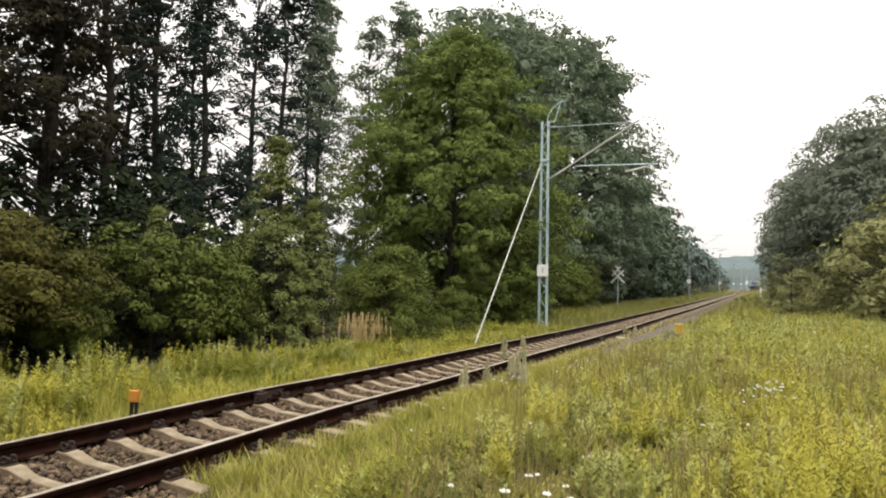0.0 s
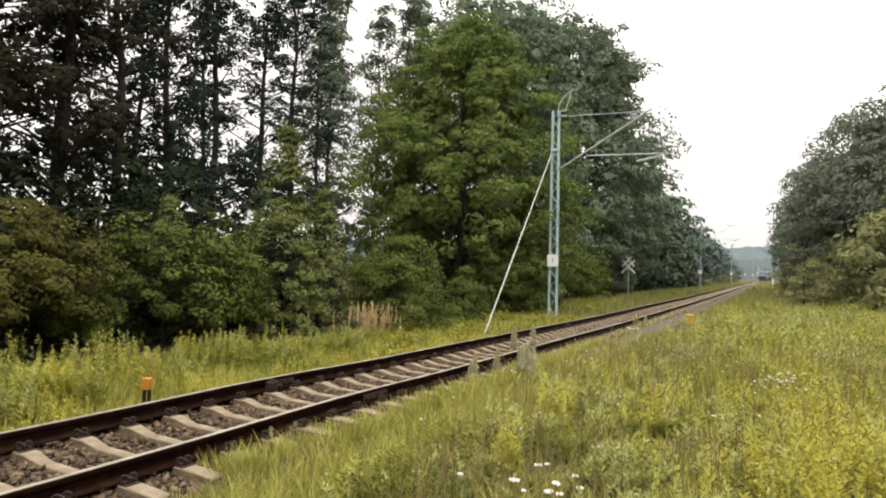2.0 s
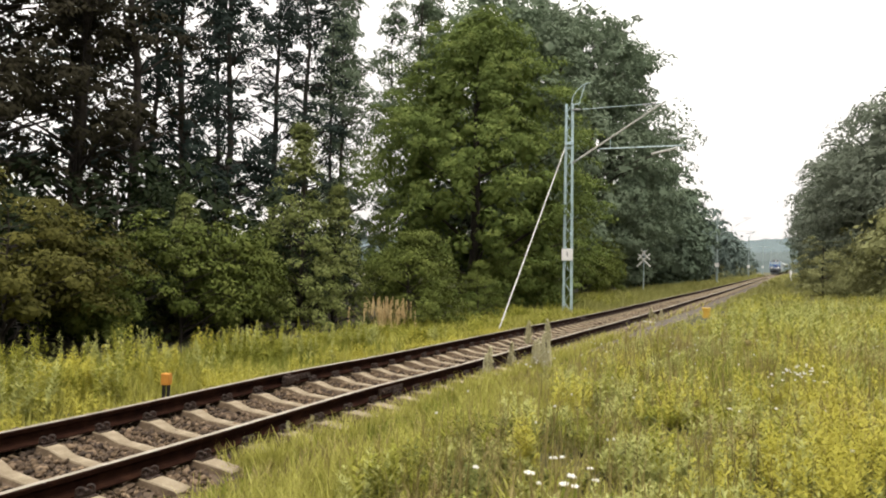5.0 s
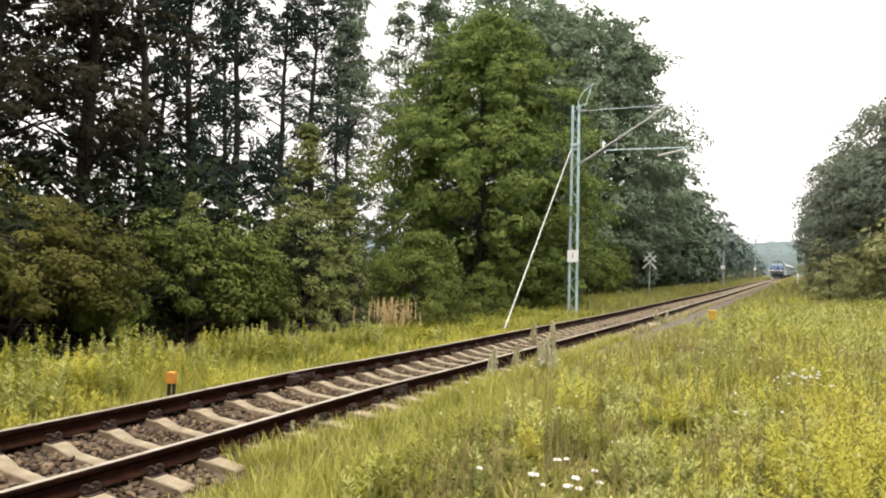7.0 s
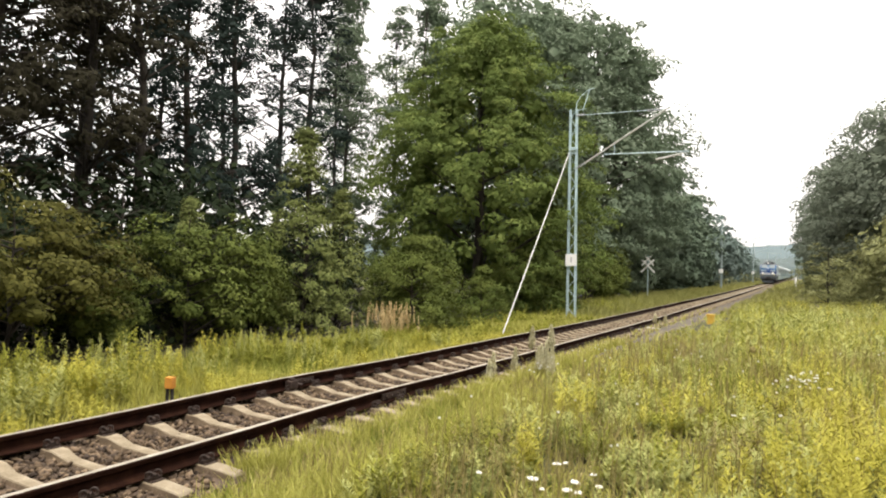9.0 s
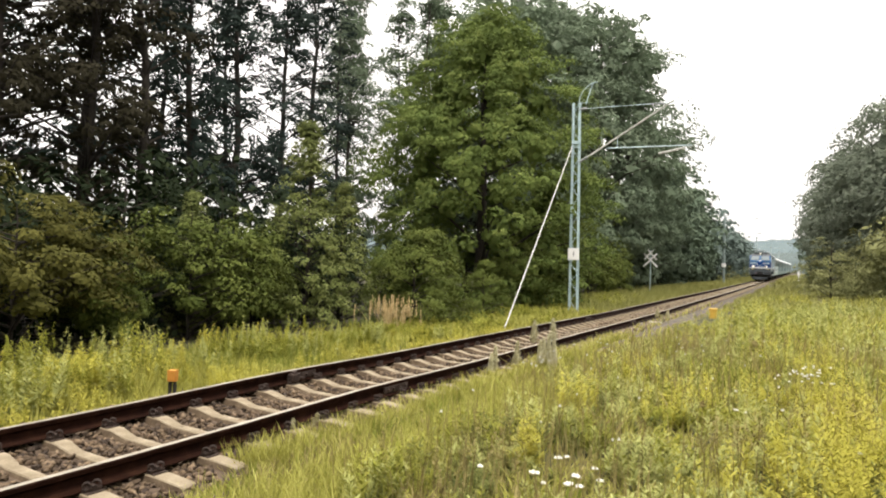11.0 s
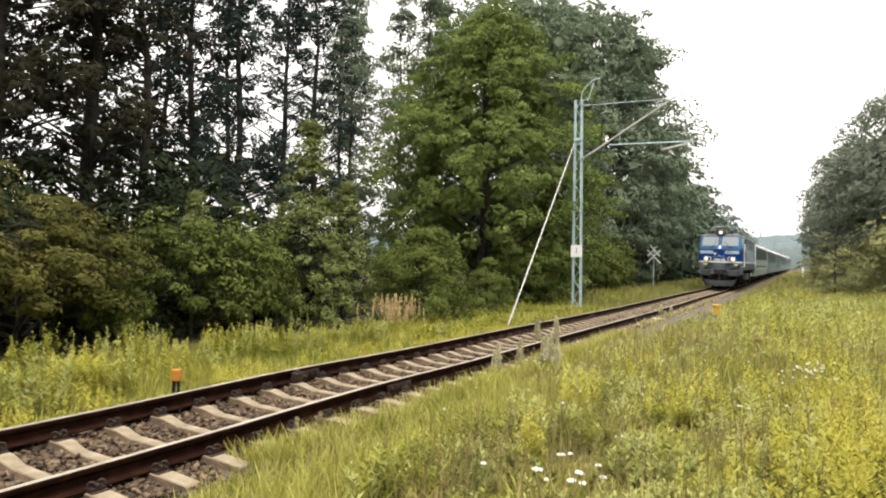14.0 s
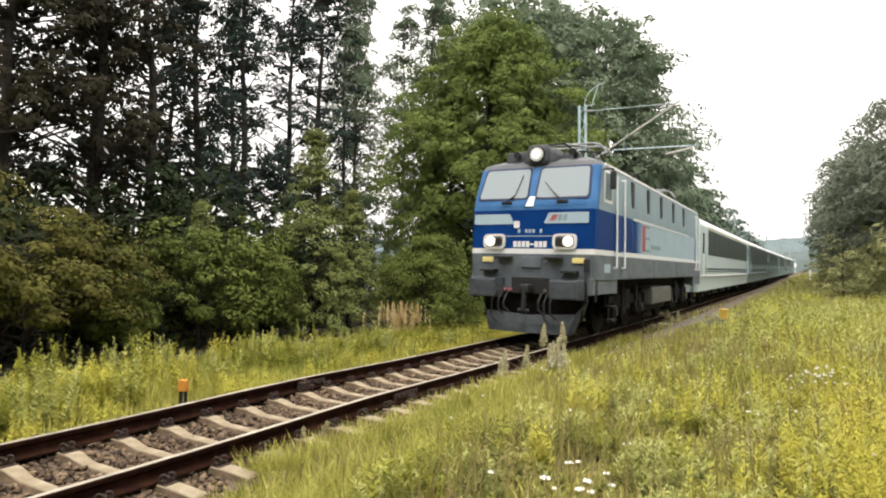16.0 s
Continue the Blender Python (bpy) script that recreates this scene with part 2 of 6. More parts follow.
SPACING, PHASE = 0.5582, 3.1045


def soft(u, w):
    return (u + np.sqrt(u * u + w * w)) / 2


def line_x(y):
    s = soft(y - 30.0, 10.0)
    return 0.0062 * s + 0.000022 * s * s


def line_z(y):
    """The rail level: a slow rise away, and the small waves of an old track."""
    return (0.0072 * soft(y - 50.0, 20.0) - 0.008 + 0.034 * np.exp(-((y - 6.9) / 2.0) ** 2)
            - 0.045 * np.exp(-((y - 26.0) / 9.0) ** 2))


def grade(y):
    return 0.0072 * soft(y - 50.0, 20.0)


def line_yaw(y):
    return -math.atan((line_x(y + 1.0) - line_x(y - 1.0)) / 2.0)


def on_track(y, z=0.0, x=0.0):
    """The pose of a thing that sits across the track at y, leaning with the cant."""
    return (Matrix.Translation((float(line_x(y)), y, float(line_z(y)))) @ Matrix.Rotation(line_yaw(y), 4, "Z")
            @ Matrix.Rotation(CANT, 4, "Y") @ Matrix.Translation((x, 0, z)))


def ground_z(x, y):
    """Ground level beside the track."""
    x = np.asarray(x, dtype=float) - line_x(np.asarray(y, dtype=float))
    right = np.interp(x, [-60, -14, -7, -2.6, -1.9, 1.3, 1.6, 2.2, 5.0, 9.0, 30.0], [-0.9, -0.75, -0.6, -0.5, -0.42, -0.4, -0.26, -0.22, -0.08, 0.0, 0.25])
    bumps = 0.04 * np.sin(x * 1.7 + 0.6 * y) * np.sin(0.9 * y + 0.4 * x)
    return right + bumps + grade(np.asarray(y, dtype=float))


def build_ground():
    xs = np.concatenate([[-1500, -700, -300, -120, -60], np.arange(-40, 40.1, 1.0), [60, 120, 300, 700, 1500]])
    ys = np.concatenate([[-400, -120, -40], np.arange(-12, 80, 1.0), np.arange(80, 360, 5.0), [420, 600, 1000, 1800, 3000]])
    gx, gy = np.meshgrid(xs, ys)
    gz = ground_z(gx, np.minimum(gy, 420))
    inside = np.abs(gx - line_x(np.minimum(gy, 420))) < 1.4
    gz = np.where(inside, gz - 0.25, gz)
    verts = np.stack([gx, gy, gz], -1).reshape(-1, 3)
    w = len(xs)
    faces = [(j * w + i, j * w + i + 1, (j + 1) * w + i + 1, (j + 1) * w + i) for j in range(len(ys) - 1) for i in range(w - 1)]
    me = bpy.data.meshes.new("ground")
    me.from_pydata(verts.tolist(), [], faces)
    me.materials.append(M_GROUND)
    tagged(new("ground", me), "uneven meadow ground with dry yellow-green turf", "ground", kind="structure")


def build_forest_floor():
    """Leaf litter under the trees, its colour darkened for the shade there."""
    v, f = [], []
    ys = np.concatenate([np.arange(-8, 60, 2.0), np.arange(60, 240, 10.0)])
    for y in ys:
        e = -6.3 + 0.5 * math.sin(y * 0.9) + 0.3 * math.sin(y * 2.3)
        for x in (e, e - 3, e - 8, e - 16, e - 30):
            v.append((x, y, float(ground_z(x, y)) + 0.06))
    for j in range(len(ys) - 1):
        for i in range(4):
            a = j * 5 + i
            f.append((a, a + 5, a + 6, a + 1))
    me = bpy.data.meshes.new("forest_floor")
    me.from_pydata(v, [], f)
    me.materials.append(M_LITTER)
    tagged(new("forest_floor", me), "leaf litter under the trees, darkened for the wood's shade", "forest floor", kind="structure")


def build_gravel_strip():
    """Bare grey gravel between the far track and the meadow."""
    ys = np.concatenate([np.arange(14, 60, 1.0), np.arange(60, 200, 5.0)])
    v, f = [], []
    for y in ys:
        e = float(np.interp(y, [14.0, 20.0, 27.0, 200.0], [1.5, 2.05, 2.6, 2.35])) + 0.15 * math.sin(y * 1.3) + 0.08 * math.sin(y * 3.1)
        for k in range(5):
            x = 1.2 + (e - 1.2) * k / 4 + float(line_x(y))
            v.append((x, y, float(ground_z(x, y)) + (0.03 if k < 4 else -0.05)))
    for j in range(len(ys) - 1):
        for i in range(4):
            a = j * 5 + i
            f.append((a, a + 1, a + 6, a + 5))
    me = bpy.data.meshes.new("gravel_path")
    me.from_pydata(v, [], f)
    me.materials.append(M_GRAVEL)
    tagged(new("gravel_path", me), "bare grey-brown gravel strip beside the track", "path", kind="structure")


def sweep(profile, ys, mat, name, x0=0.0, closed=True, second=None, second_faces=()):
    """A profile of (x, z) carried along the track."""
    rows = []
    for y in ys:
        m = on_track(float(y))
        rows.append([m @ Vector((x0 + px, 0, pz)) for px, pz in profile])
    k = len(profile)
    verts = [v for r in rows for v in r]
    faces, mats = [], []
    for j in range(len(ys) - 1):
        for i in range(k if closed else k - 1):
            a, b = j * k + i, j * k + (i + 1) % k
            faces.append((a, b, b + k, a + k))
            mats.append(1 if i in second_faces else 0)
    if closed:
        faces.append(tuple(range(k)))
        mats.append(0)
    me = bpy.data.meshes.new(name)
    me.from_pydata(verts, [], faces)
    me.materials.append(mat)
    if second:
        me.materials.append(second)
    me.polygons.foreach_set("material_index", mats)
    bm = bmesh.new()
    bm.from_mesh(me)
    bmesh.ops.recalc_face_normals(bm, faces=bm.faces)
    bm.to_mesh(me)
    bm.free()
    return new(name, me)


RAIL = [(-0.075, -0.172), (0.075, -0.172), (0.075, -0.16), (0.02, -0.143), (0.009, -0.125), (0.009, -0.055), (0.034, -0.044), (0.036, -0.012),
        (0.027, -0.001), (0.0, 0.0), (-0.027, -0.001), (-0.036, -0.012), (-0.034, -0.044), (-0.009, -0.055), (-0.009, -0.125), (-0.02, -0.143), (-0.075, -0.16)]
TRACK_Y = np.concatenate([np.arange(-8, 40, 0.5), np.arange(40, 120, 2.0), np.arange(120, 480, 6.0)])


def build_rails():
    for gx in (-0.753, 0.753):
        ob = sweep(RAIL, TRACK_Y, M_RAIL, "rail", gx, True, M_RAILTOP, (8, 9))
        tagged(ob, "rusty brown steel rail with a bright worn running surface on sleepers", "rail", "rails of the track")
        for y in ((7.3, 22.3, 37.3) if gx < 0 else (7.55, 22.5, 37.5)):
            for s in (-1, 1):
                bm = bmesh.new()
                block(bm, s * 0.03 - 0.014, s * 0.03 + 0.014, -0.3, 0.3, -0.135, -0.05, 0.006)
                for k in (-0.22, -0.08, 0.08, 0.22):
                    tube(bm, (s * 0.03, k, -0.092), (s * 0.075, k, -0.092), 0.02, seg=6)
                f = part("fishplate", bm, M_IRON, ob, "rusty bolted fishplate")
                f.matrix_basis = on_track(y, 0, gx)
    bm = bmesh.new()
    block(bm, 0.05, 0.16, -0.08, 0.08, -0.15, -0.03, 0.02)
    block(bm, 0.06, 0.14, -0.04, 0.04, -0.04, 0.005, 0.02)
    tube(bm, (0.1, 0.07, -0.09), (0.1, 0.22, -0.13), 0.02, seg=6)
    f = part("contact_block", bm, M_IRON, ob, "brown iron contact block")
    f.matrix_basis = on_track(7.05, 0, -0.753)


def sleeper_mesh():
    bm = bmesh.new()
    xs = [-1.29, -1.27, -1.0, -0.5, -0.28, 0.28, 0.5, 1.0, 1.27, 1.29]
    top = [-0.205, -0.185, -0.174, -0.176, -0.222, -0.222, -0.176, -0.174, -0.185, -0.205]
    hw = [0.07, 0.078, 0.082, 0.08, 0.066, 0.066, 0.08, 0.082, 0.078, 0.07]
    rings = []
    for x, z, w in zip(xs, top, hw):
        rings.append([bm.verts.new(p) for p in ((x, -w - 0.075, -0.38), (x, -w, z - 0.01), (x, -w + 0.01, z), (x, w - 0.01, z), (x, w, z - 0.01), (x, w + 0.075, -0.38))])
    for a, b in zip(rings, rings[1:]):
        for i in range(6):
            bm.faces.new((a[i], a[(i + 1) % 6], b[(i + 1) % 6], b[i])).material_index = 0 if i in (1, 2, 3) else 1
    bm.faces.new(rings[0])
    bm.faces.new(rings[-1])
    bmesh.ops.recalc_face_normals(bm, faces=bm.faces)
    me = bpy.data.meshes.new("sleeper")
    bm.to_mesh(me)
    bm.free()
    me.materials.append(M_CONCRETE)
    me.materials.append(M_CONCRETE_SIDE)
    return me


def ring(bm, c, r, w, tilt, seg=9, sides=5):
    """A closed coil with its axis across the rail."""
    loops = []
    for k in range(seg):
        a = 2 * math.pi * k / seg
        u = Vector((math.sin(tilt) * math.cos(a), math.cos(tilt) * math.cos(a), math.sin(a)))
        v = Vector((math.cos(tilt), -math.sin(tilt), 0))
        loops.append([bm.verts.new(Vector(c) + u * (r + w * math.cos(2 * math.pi * q / sides)) + v * w * math.sin(2 * math.pi * q / sides)) for q in range(sides)])
    for k in range(seg):
        a, b = loops[k], loops[(k + 1) % seg]
        for q in range(sides):
            bm.faces.new((a[q], a[(q + 1) % sides], b[(q + 1) % sides], b[q]))


def fastening_mesh():
    """A base plate with two spring loops on each side of the rail foot."""
    bm = bmesh.new()
    block(bm, -0.17, 0.17, -0.07, 0.07, -0.178, -0.166)
    for s in (-1, 1):
        block(bm, s * 0.105 - 0.03, s * 0.105 + 0.03, -0.07, 0.07, -0.168, -0.14, 0.006)
        for y in (-0.042, 0.042):
            ring(bm, (s * 0.105, y, -0.122), 0.025, 0.013, 0.75)
        tube(bm, (s * 0.06, 0.0, -0.13), (s * 0.15, 0.0, -0.13), 0.02, seg=6)
    bmesh.ops.recalc_face_normals(bm, faces=bm.faces)
    me = bpy.data.meshes.new("rail_fastening")
    bm.to_mesh(me)
    bm.free()
    me.materials.append(M_IRON)
    return me


def build_sleepers():
    me, fm = sleeper_mesh(), fastening_mesh()
    verts = np.array([(x, y, z) for z in (-0.36, -0.178) for x, y in ((-1.28, -0.11), (1.28, -0.11), (1.28, 0.11), (-1.28, 0.11))])
    far_v = []
    for i in range(-19, 560):
        y = PHASE + SPACING * i
        m = on_track(y)
        m = m @ Matrix.Rotation(radians(random.uniform(-0.7, 0.7)), 4, "Z") @ Matrix.Translation((random.uniform(-0.015, 0.015), 0, random.uniform(-0.006, 0.004)))
        if i < 110:
            ob = new("sleeper", me)
            ob.matrix_basis = m
            tagged(ob, "pale weathered concrete sleeper with a dipped middle in ballast", "sleeper", "sleepers of the track")
            if i < 60:
                for gx in (-0.753, 0.753):
                    f = new("rail_fastening", fm)
                    f.parent = ob
                    f.matrix_basis = pose(gx, 0, 0)
                    if gx < 0 and i == -19:
                        tagged(f, "rusty rail fastening with spring loops")
        else:
            a = np.array(m)
            far_v.append(verts @ a[:3, :3].T + a[:3, 3])
    sm = strips_mesh("far_sleepers", np.array(far_v), [(4, 5, 6, 7), (0, 1, 5, 4), (1, 2, 6, 5), (2, 3, 7, 6), (3, 0, 4, 7)], M_CONCRETE)
    tagged(new("far_sleepers", sm), "far run of pale concrete sleepers between the rails", "sleeper", kind="stuff")


def stone_shapes():
    shapes = []
    for k in range(6):
        bm = bmesh.new()
        bmesh.ops.create_icosphere(bm, subdivisions=2, radius=1.0)
        bmesh.ops.delete(bm, geom=random.sample(list(bm.verts), 31), context="VERTS")
        bmesh.ops.convex_hull(bm, input=bm.verts)
        for v in bm.verts:
            v.co = Vector((v.co.x * random.uniform(0.7, 1.2), v.co.y * random.uniform(0.6, 1.1), v.co.z * random.uniform(0.5, 0.9)))
        bmesh.ops.triangulate(bm, faces=bm.faces)
        bmesh.ops.recalc_face_normals(bm, faces=bm.faces)
        me = bpy.data.meshes.new("stone")
        bm.to_mesh(me)
        bm.free()
        shapes.append(me)
    return shapes


def bed_z(x):
    return np.interp(np.abs(x), [0, 0.45, 0.9, 1.3, 1.6, 2.4], [-0.265, -0.262, -0.24, -0.235, -0.28, -0.62])


def build_ballast():
    prof = [(x, float(bed_z(x))) for x in (-2.4, -1.9, -1.6, -1.3, -0.9, -0.45, 0, 0.45, 0.9, 1.3, 1.6, 1.9, 2.4)]
    bed = sweep(prof, TRACK_Y, M_BALLAST, "ballast_bed", closed=False)
    tagged(bed, "brown-grey crushed stone ballast bed under the track", "ballast", kind="structure")
    shapes = stone_shapes()
    rng = np.random.default_rng(4)
    # loose stones near by, one by one
    for k in range(300):
        y = rng.uniform(2.2, 4.6)
        x = rng.uniform(-1.0, 1.75)
        s = rng.uniform(0.022, 0.05)
        if abs((y - PHASE) / SPACING - round((y - PHASE) / SPACING)) < 0.3:
            y += 0.5 * SPACING
        ob = new("stone", shapes[k % 6])
        if not ob.data.materials:
            ob.data.materials.append(M_STONE_OB)
        ob.parent = bed
        ob.matrix_basis = on_track(y, float(bed_z(x)) + s * 0.5, x) @ pose(0, 0, 0, rng.uniform(0, 360), rng.uniform(0, 360), rng.uniform(0, 360)) @ Matrix.Scale(s, 4)
    # the rest joined
    for si, (y0, y1, count, s0, s1) in enumerate(((1.0, 9.0, 5000, 0.022, 0.053), (9.0, 20.0, 2100, 0.032, 0.058), (20.0, 45.0, 900, 0.045, 0.08))):
        groups = []
        for k in range(3):
            base = np.array([v.co for v in shapes[k].vertices])
            n = count // 3
            y = rng.uniform(y0, y1, n)
            x = np.clip(rng.normal(0, 1.05, n), -2.0, 1.95)
            on = (np.abs((y - PHASE) / SPACING - np.round((y - PHASE) / SPACING)) < 0.2) & (np.abs(x) < 1.3) & (rng.uniform(0, 1, n) < 0.96)
            y = np.where(on, y + 0.5 * SPACING, y)
            s = rng.uniform(s0, s1, n)
            a, b = rng.uniform(0, 6.28, n), rng.uniform(-0.6, 0.6, n)
            v = base[None] * s[:, None, None]
            ca, sa, cb, sb = np.cos(a), np.sin(a), np.cos(b), np.sin(b)
            vx = v[..., 0] * ca[:, None] - v[..., 1] * sa[:, None]
            vy = v[..., 0] * sa[:, None] + v[..., 1] * ca[:, None]
            vz = v[..., 2] * cb[:, None] + vx * sb[:, None]
            z = bed_z(x) + line_z(y) - x * CANT + s * 0.35
            v = np.stack([vx + (x + line_x(y))[:, None], vy + y[:, None], vz + z[:, None]], -1)
            me = strips_mesh("ballast_stones", v, [tuple(p.vertices) for p in shapes[k].polygons], M_STONE)
            ob = new("ballast_stones", me)
            ob.parent = bed
            tagged(ob, kind="stuff")


# ---- vegetation ----
def leaves(centers, radii, per, size, rng, up=0.5, flat=0.6, aspect=0.55, mid=None, out=0.5):
    """Leaf blades on the outer and upper side of flattened boughs: (n, 4, 3)."""
    c = np.repeat(centers, per, axis=0)
    r = np.repeat(radii, per)
    n = len(c)
    axis = c - (c * np.array([0, 0, 1]) if mid is None else np.array([0, 0, mid]))
    axis = axis * np.array([1, 1, 0.6])
    axis /= np.linalg.norm(axis, axis=1)[:, None] + 1e-6
    face = axis * 0.75 + np.array([0, 0, 0.75])
    d = rng.normal(size=(n, 3))
    d /= np.linalg.norm(d, axis=1)[:, None]
    back = ((d * face).sum(1) < 0) & (rng.uniform(0, 1, n) < 0.8)
    d[back] *= -1
    rad = r * rng.uniform(0.35, 1.0, n) ** 0.5
    flat_axis = axis * np.array([1, 1, 0])
    along = (d * flat_axis).sum(1)[:, None]
    p = c + (d * np.array([1, 1, flat]) + flat_axis * along * 0.5 + np.array([0, 0, -0.35]) * np.clip(along, 0, 1)) * rad[:, None]
    nrm = d * 0.9 + axis * out * 0.6 + rng.normal(size=(n, 3)) * 0.28 + np.array([0, 0, up * 0.8])
    nrm /= np.linalg.norm(nrm, axis=1)[:, None]
    t = np.cross(nrm, rng.normal(size=(n, 3)))
    t /= np.linalg.norm(t, axis=1)[:, None] + 1e-6
    b = np.cross(nrm, t)
    s = size * rng.uniform(0.6, 1.3, n)[:, None]
    droop = np.array([0, 0, -0.25])
    return np.stack([p - t * s, p + b * s * aspect, p + t * s + droop * s, p - b * s * aspect], 1)


def limbs_mesh(height, tips, rng, r0, lean=0.0, split=0.35, bark=M_BARK, singles=None):
    """A tapered, slightly bent trunk with limbs that reach towards the tips."""
    bm = bmesh.new()
    seg = 9
    bend = rng.normal(0, 0.012 * height, (seg + 1, 2)).cumsum(0) * 0.5
    bend[0] = 0
    pts = [Vector((bend[i, 0] + lean * i / seg, bend[i, 1], height * i / seg)) for i in range(seg + 1)]
    rings = []
    for i, p in enumerate(pts):
        r = (r0 * (1 - i / seg) ** 0.8 + 0.1 * r0 + 0.004) * (1.35 if i == 0 else 1)
        rings.append([bm.verts.new((p.x + r * math.cos(q * math.pi / 4), p.y + r * math.sin(q * math.pi / 4), p.z)) for q in range(8)])
    for a, b in zip(rings, rings[1:]):
        for q in range(8):
            bm.faces.new((a[q], a[(q + 1) % 8], b[(q + 1) % 8], b[q]))
    for tip in tips:
        tip = Vector(tip)
        h = max(0.06, min(0.93, (tip.z - rng.uniform(0.25, 0.6) * math.hypot(tip.x, tip.y)) / height))
        k = h * seg
        i = min(seg - 1, int(k))
        a = pts[i].lerp(pts[i + 1], k - i)
        mid = a.lerp(tip, 0.55) + Vector((0, 0, 0.12 * (tip - a).length * rng.uniform(-0.4, 1)))
        w = r0 * (1 - h) * split + 0.015
        lb = bm if singles is None else bmesh.new()
        tube(lb, a, mid, w, w * 0.6, seg=5, cap=False)
        tube(lb, mid, tip, w * 0.6, 0.008, seg=5, cap=False)
        if singles is not None:
            bmesh.ops.remove_doubles(lb, verts=lb.verts, dist=0.02)
            singles.append(lb)
    me = bpy.data.meshes.new("trunk")
    bm.to_mesh(me)
    bm.free()
    me.materials.append(bark)
    for p in me.polygons:
        p.use_smooth = True
    return me


def make_tree(name, label, seed, height, radius, base, leaf, clumps, per, size, clump_r, shape="oval", trunk_r=0.2, hollow=0.35, limb_count=40, category="tree", group="", core=0, single_limbs=False, boughs=0, loose=0.5):
    """A tree at the origin; shape: oval, column, cone or mound."""
    rng = np.random.default_rng(seed)
    n = clumps
    u = rng.uniform(0, 1, n)
    z = base + (height - base) * u
    if shape == "oval":
        env = np.sin(np.pi * np.clip(0.1 + 0.86 * u, 0, 1)) ** 0.65
    elif shape == "egg":
        env = np.clip(np.sin(np.pi * np.clip(0.06 + 0.94 * u, 0, 1) ** 0.62), 0.02, 1) ** 0.55
    elif shape == "column":
        env = (0.55 + 0.45 * np.sin(np.pi * u * 1.1)) * np.clip((1.04 - u) * 3.0, 0.1, 1)
    elif shape == "cone":
        env = np.clip(1.05 - u, 0.05, 1) ** 0.85
    else:
        env = np.sqrt(np.clip(1.02 - u * u, 0.03, 1))
        if shape == "multi":
            clump_r *= 0.85
    if shape == "egg":
        env = np.maximum(env, 0.05)
    a = rng.uniform(0, 2 * np.pi, n)
    lob = 1 + 0.16 * np.sin(3 * a + seed) + 0.12 * np.sin(5 * a + 7 * u + 2 * seed) + rng.normal(0, 0.07, n)
    if shape == "egg":
        lob = 1 + 0.45 * (lob - 1)
    rr = radius * env * lob * (hollow + (1 - hollow) * np.sqrt(rng.uniform(0, 1, n)))
    c = np.stack([rr * np.cos(a), rr * np.sin(a), z], 1)
    tips = c
    if boughs and shape == "column":
        # boughs that leave the trunk one by one and droop, with gaps between them
        zb = base + (height - base) * rng.uniform(0, 1, boughs)
        ab = rng.uniform(0, 2 * np.pi, boughs)
        lb = radius * rng.uniform(0.45, 1.25, boughs) * np.clip((1.04 - (zb - base) / (height - base)) * 2.2, 0.15, 1)
        j = rng.integers(0, boughs, n)
        f = rng.uniform(0.12, 1.0, n) ** 0.75
        c = np.stack([lb[j] * f * np.cos(ab[j]), lb[j] * f * np.sin(ab[j]), zb[j] + lb[j] * (0.45 * f - 0.55 * f * f)], 1) + rng.normal(0, loose * 0.5, (n, 3))
        tips = np.stack([lb * np.cos(ab), lb * np.sin(ab), zb - 0.1 * lb], 1)
        limb_count = boughs
    elif boughs:
        # clumps gathered into larger masses with darker hollows between them
        j = rng.integers(0, boughs, n)
        c = c[j] + rng.normal(0, loose, (n, 3)) * np.array([1, 1, 0.6])
        c[:, 2] = np.clip(c[:, 2], base, height)
    if shape == "multi":
        # several unequal mounds that grow into one another, with upright shoots
        k = 7
        oa, orad = rng.uniform(0, 2 * np.pi, k), radius * rng.uniform(0.2, 0.75, k)
        top = base + (height - base) * np.concatenate([[1.0, 0.9], rng.uniform(0.35, 0.85, k - 2)])
        wid = radius * rng.uniform(0.32, 0.58, k)
        j = rng.integers(0, k, n)
        u = u ** 0.75
        e = np.sqrt(np.clip(1.03 - u ** 2.4, 0.02, 1)) * (0.55 + 0.45 * np.sqrt(rng.uniform(0, 1, n))) * (0.5 + 0.55 * np.clip(u * 2.2, 0, 1))
        c = np.stack([np.cos(oa[j]) * orad[j] + e * wid[j] * np.cos(a), np.sin(oa[j]) * orad[j] + e * wid[j] * np.sin(a), base + (top[j] - base) * u * rng.uniform(0.9, 1.08, n)], 1)
    cr = clump_r * rng.uniform(0.6, 1.35, n)
    th = empty(name)
    limbs = [] if single_limbs else None
    tips = tips if boughs and shape == "column" else c[rng.permutation(n)[:limb_count]]
    trunk = new("trunk", limbs_mesh(height * 0.93, tips, rng, trunk_r, singles=limbs))
    trunk.parent = th
    for lb in limbs or ():
        part("limb", lb, M_BARK, trunk)
    blades_all = leaves(c, cr, per, size, rng, mid=base + 0.45 * (height - base))
    if core:
        # deeper leaves that close the crown
        pick = np.flatnonzero(u < 0.86)
        inner = c[pick[rng.integers(0, len(pick), core)]] * np.array([0.62, 0.62, 0.97])
        blades_all = np.concatenate([blades_all, leaves(inner, np.full(core, clump_r * 0.7), 1, size * 2.2, rng, 0.2, 0.8, 0.8)])
    crown = new("crown", quads_mesh("crown", blades_all, leaf))
    crown.parent = th
    tagged(th, label, category, group)
    return th


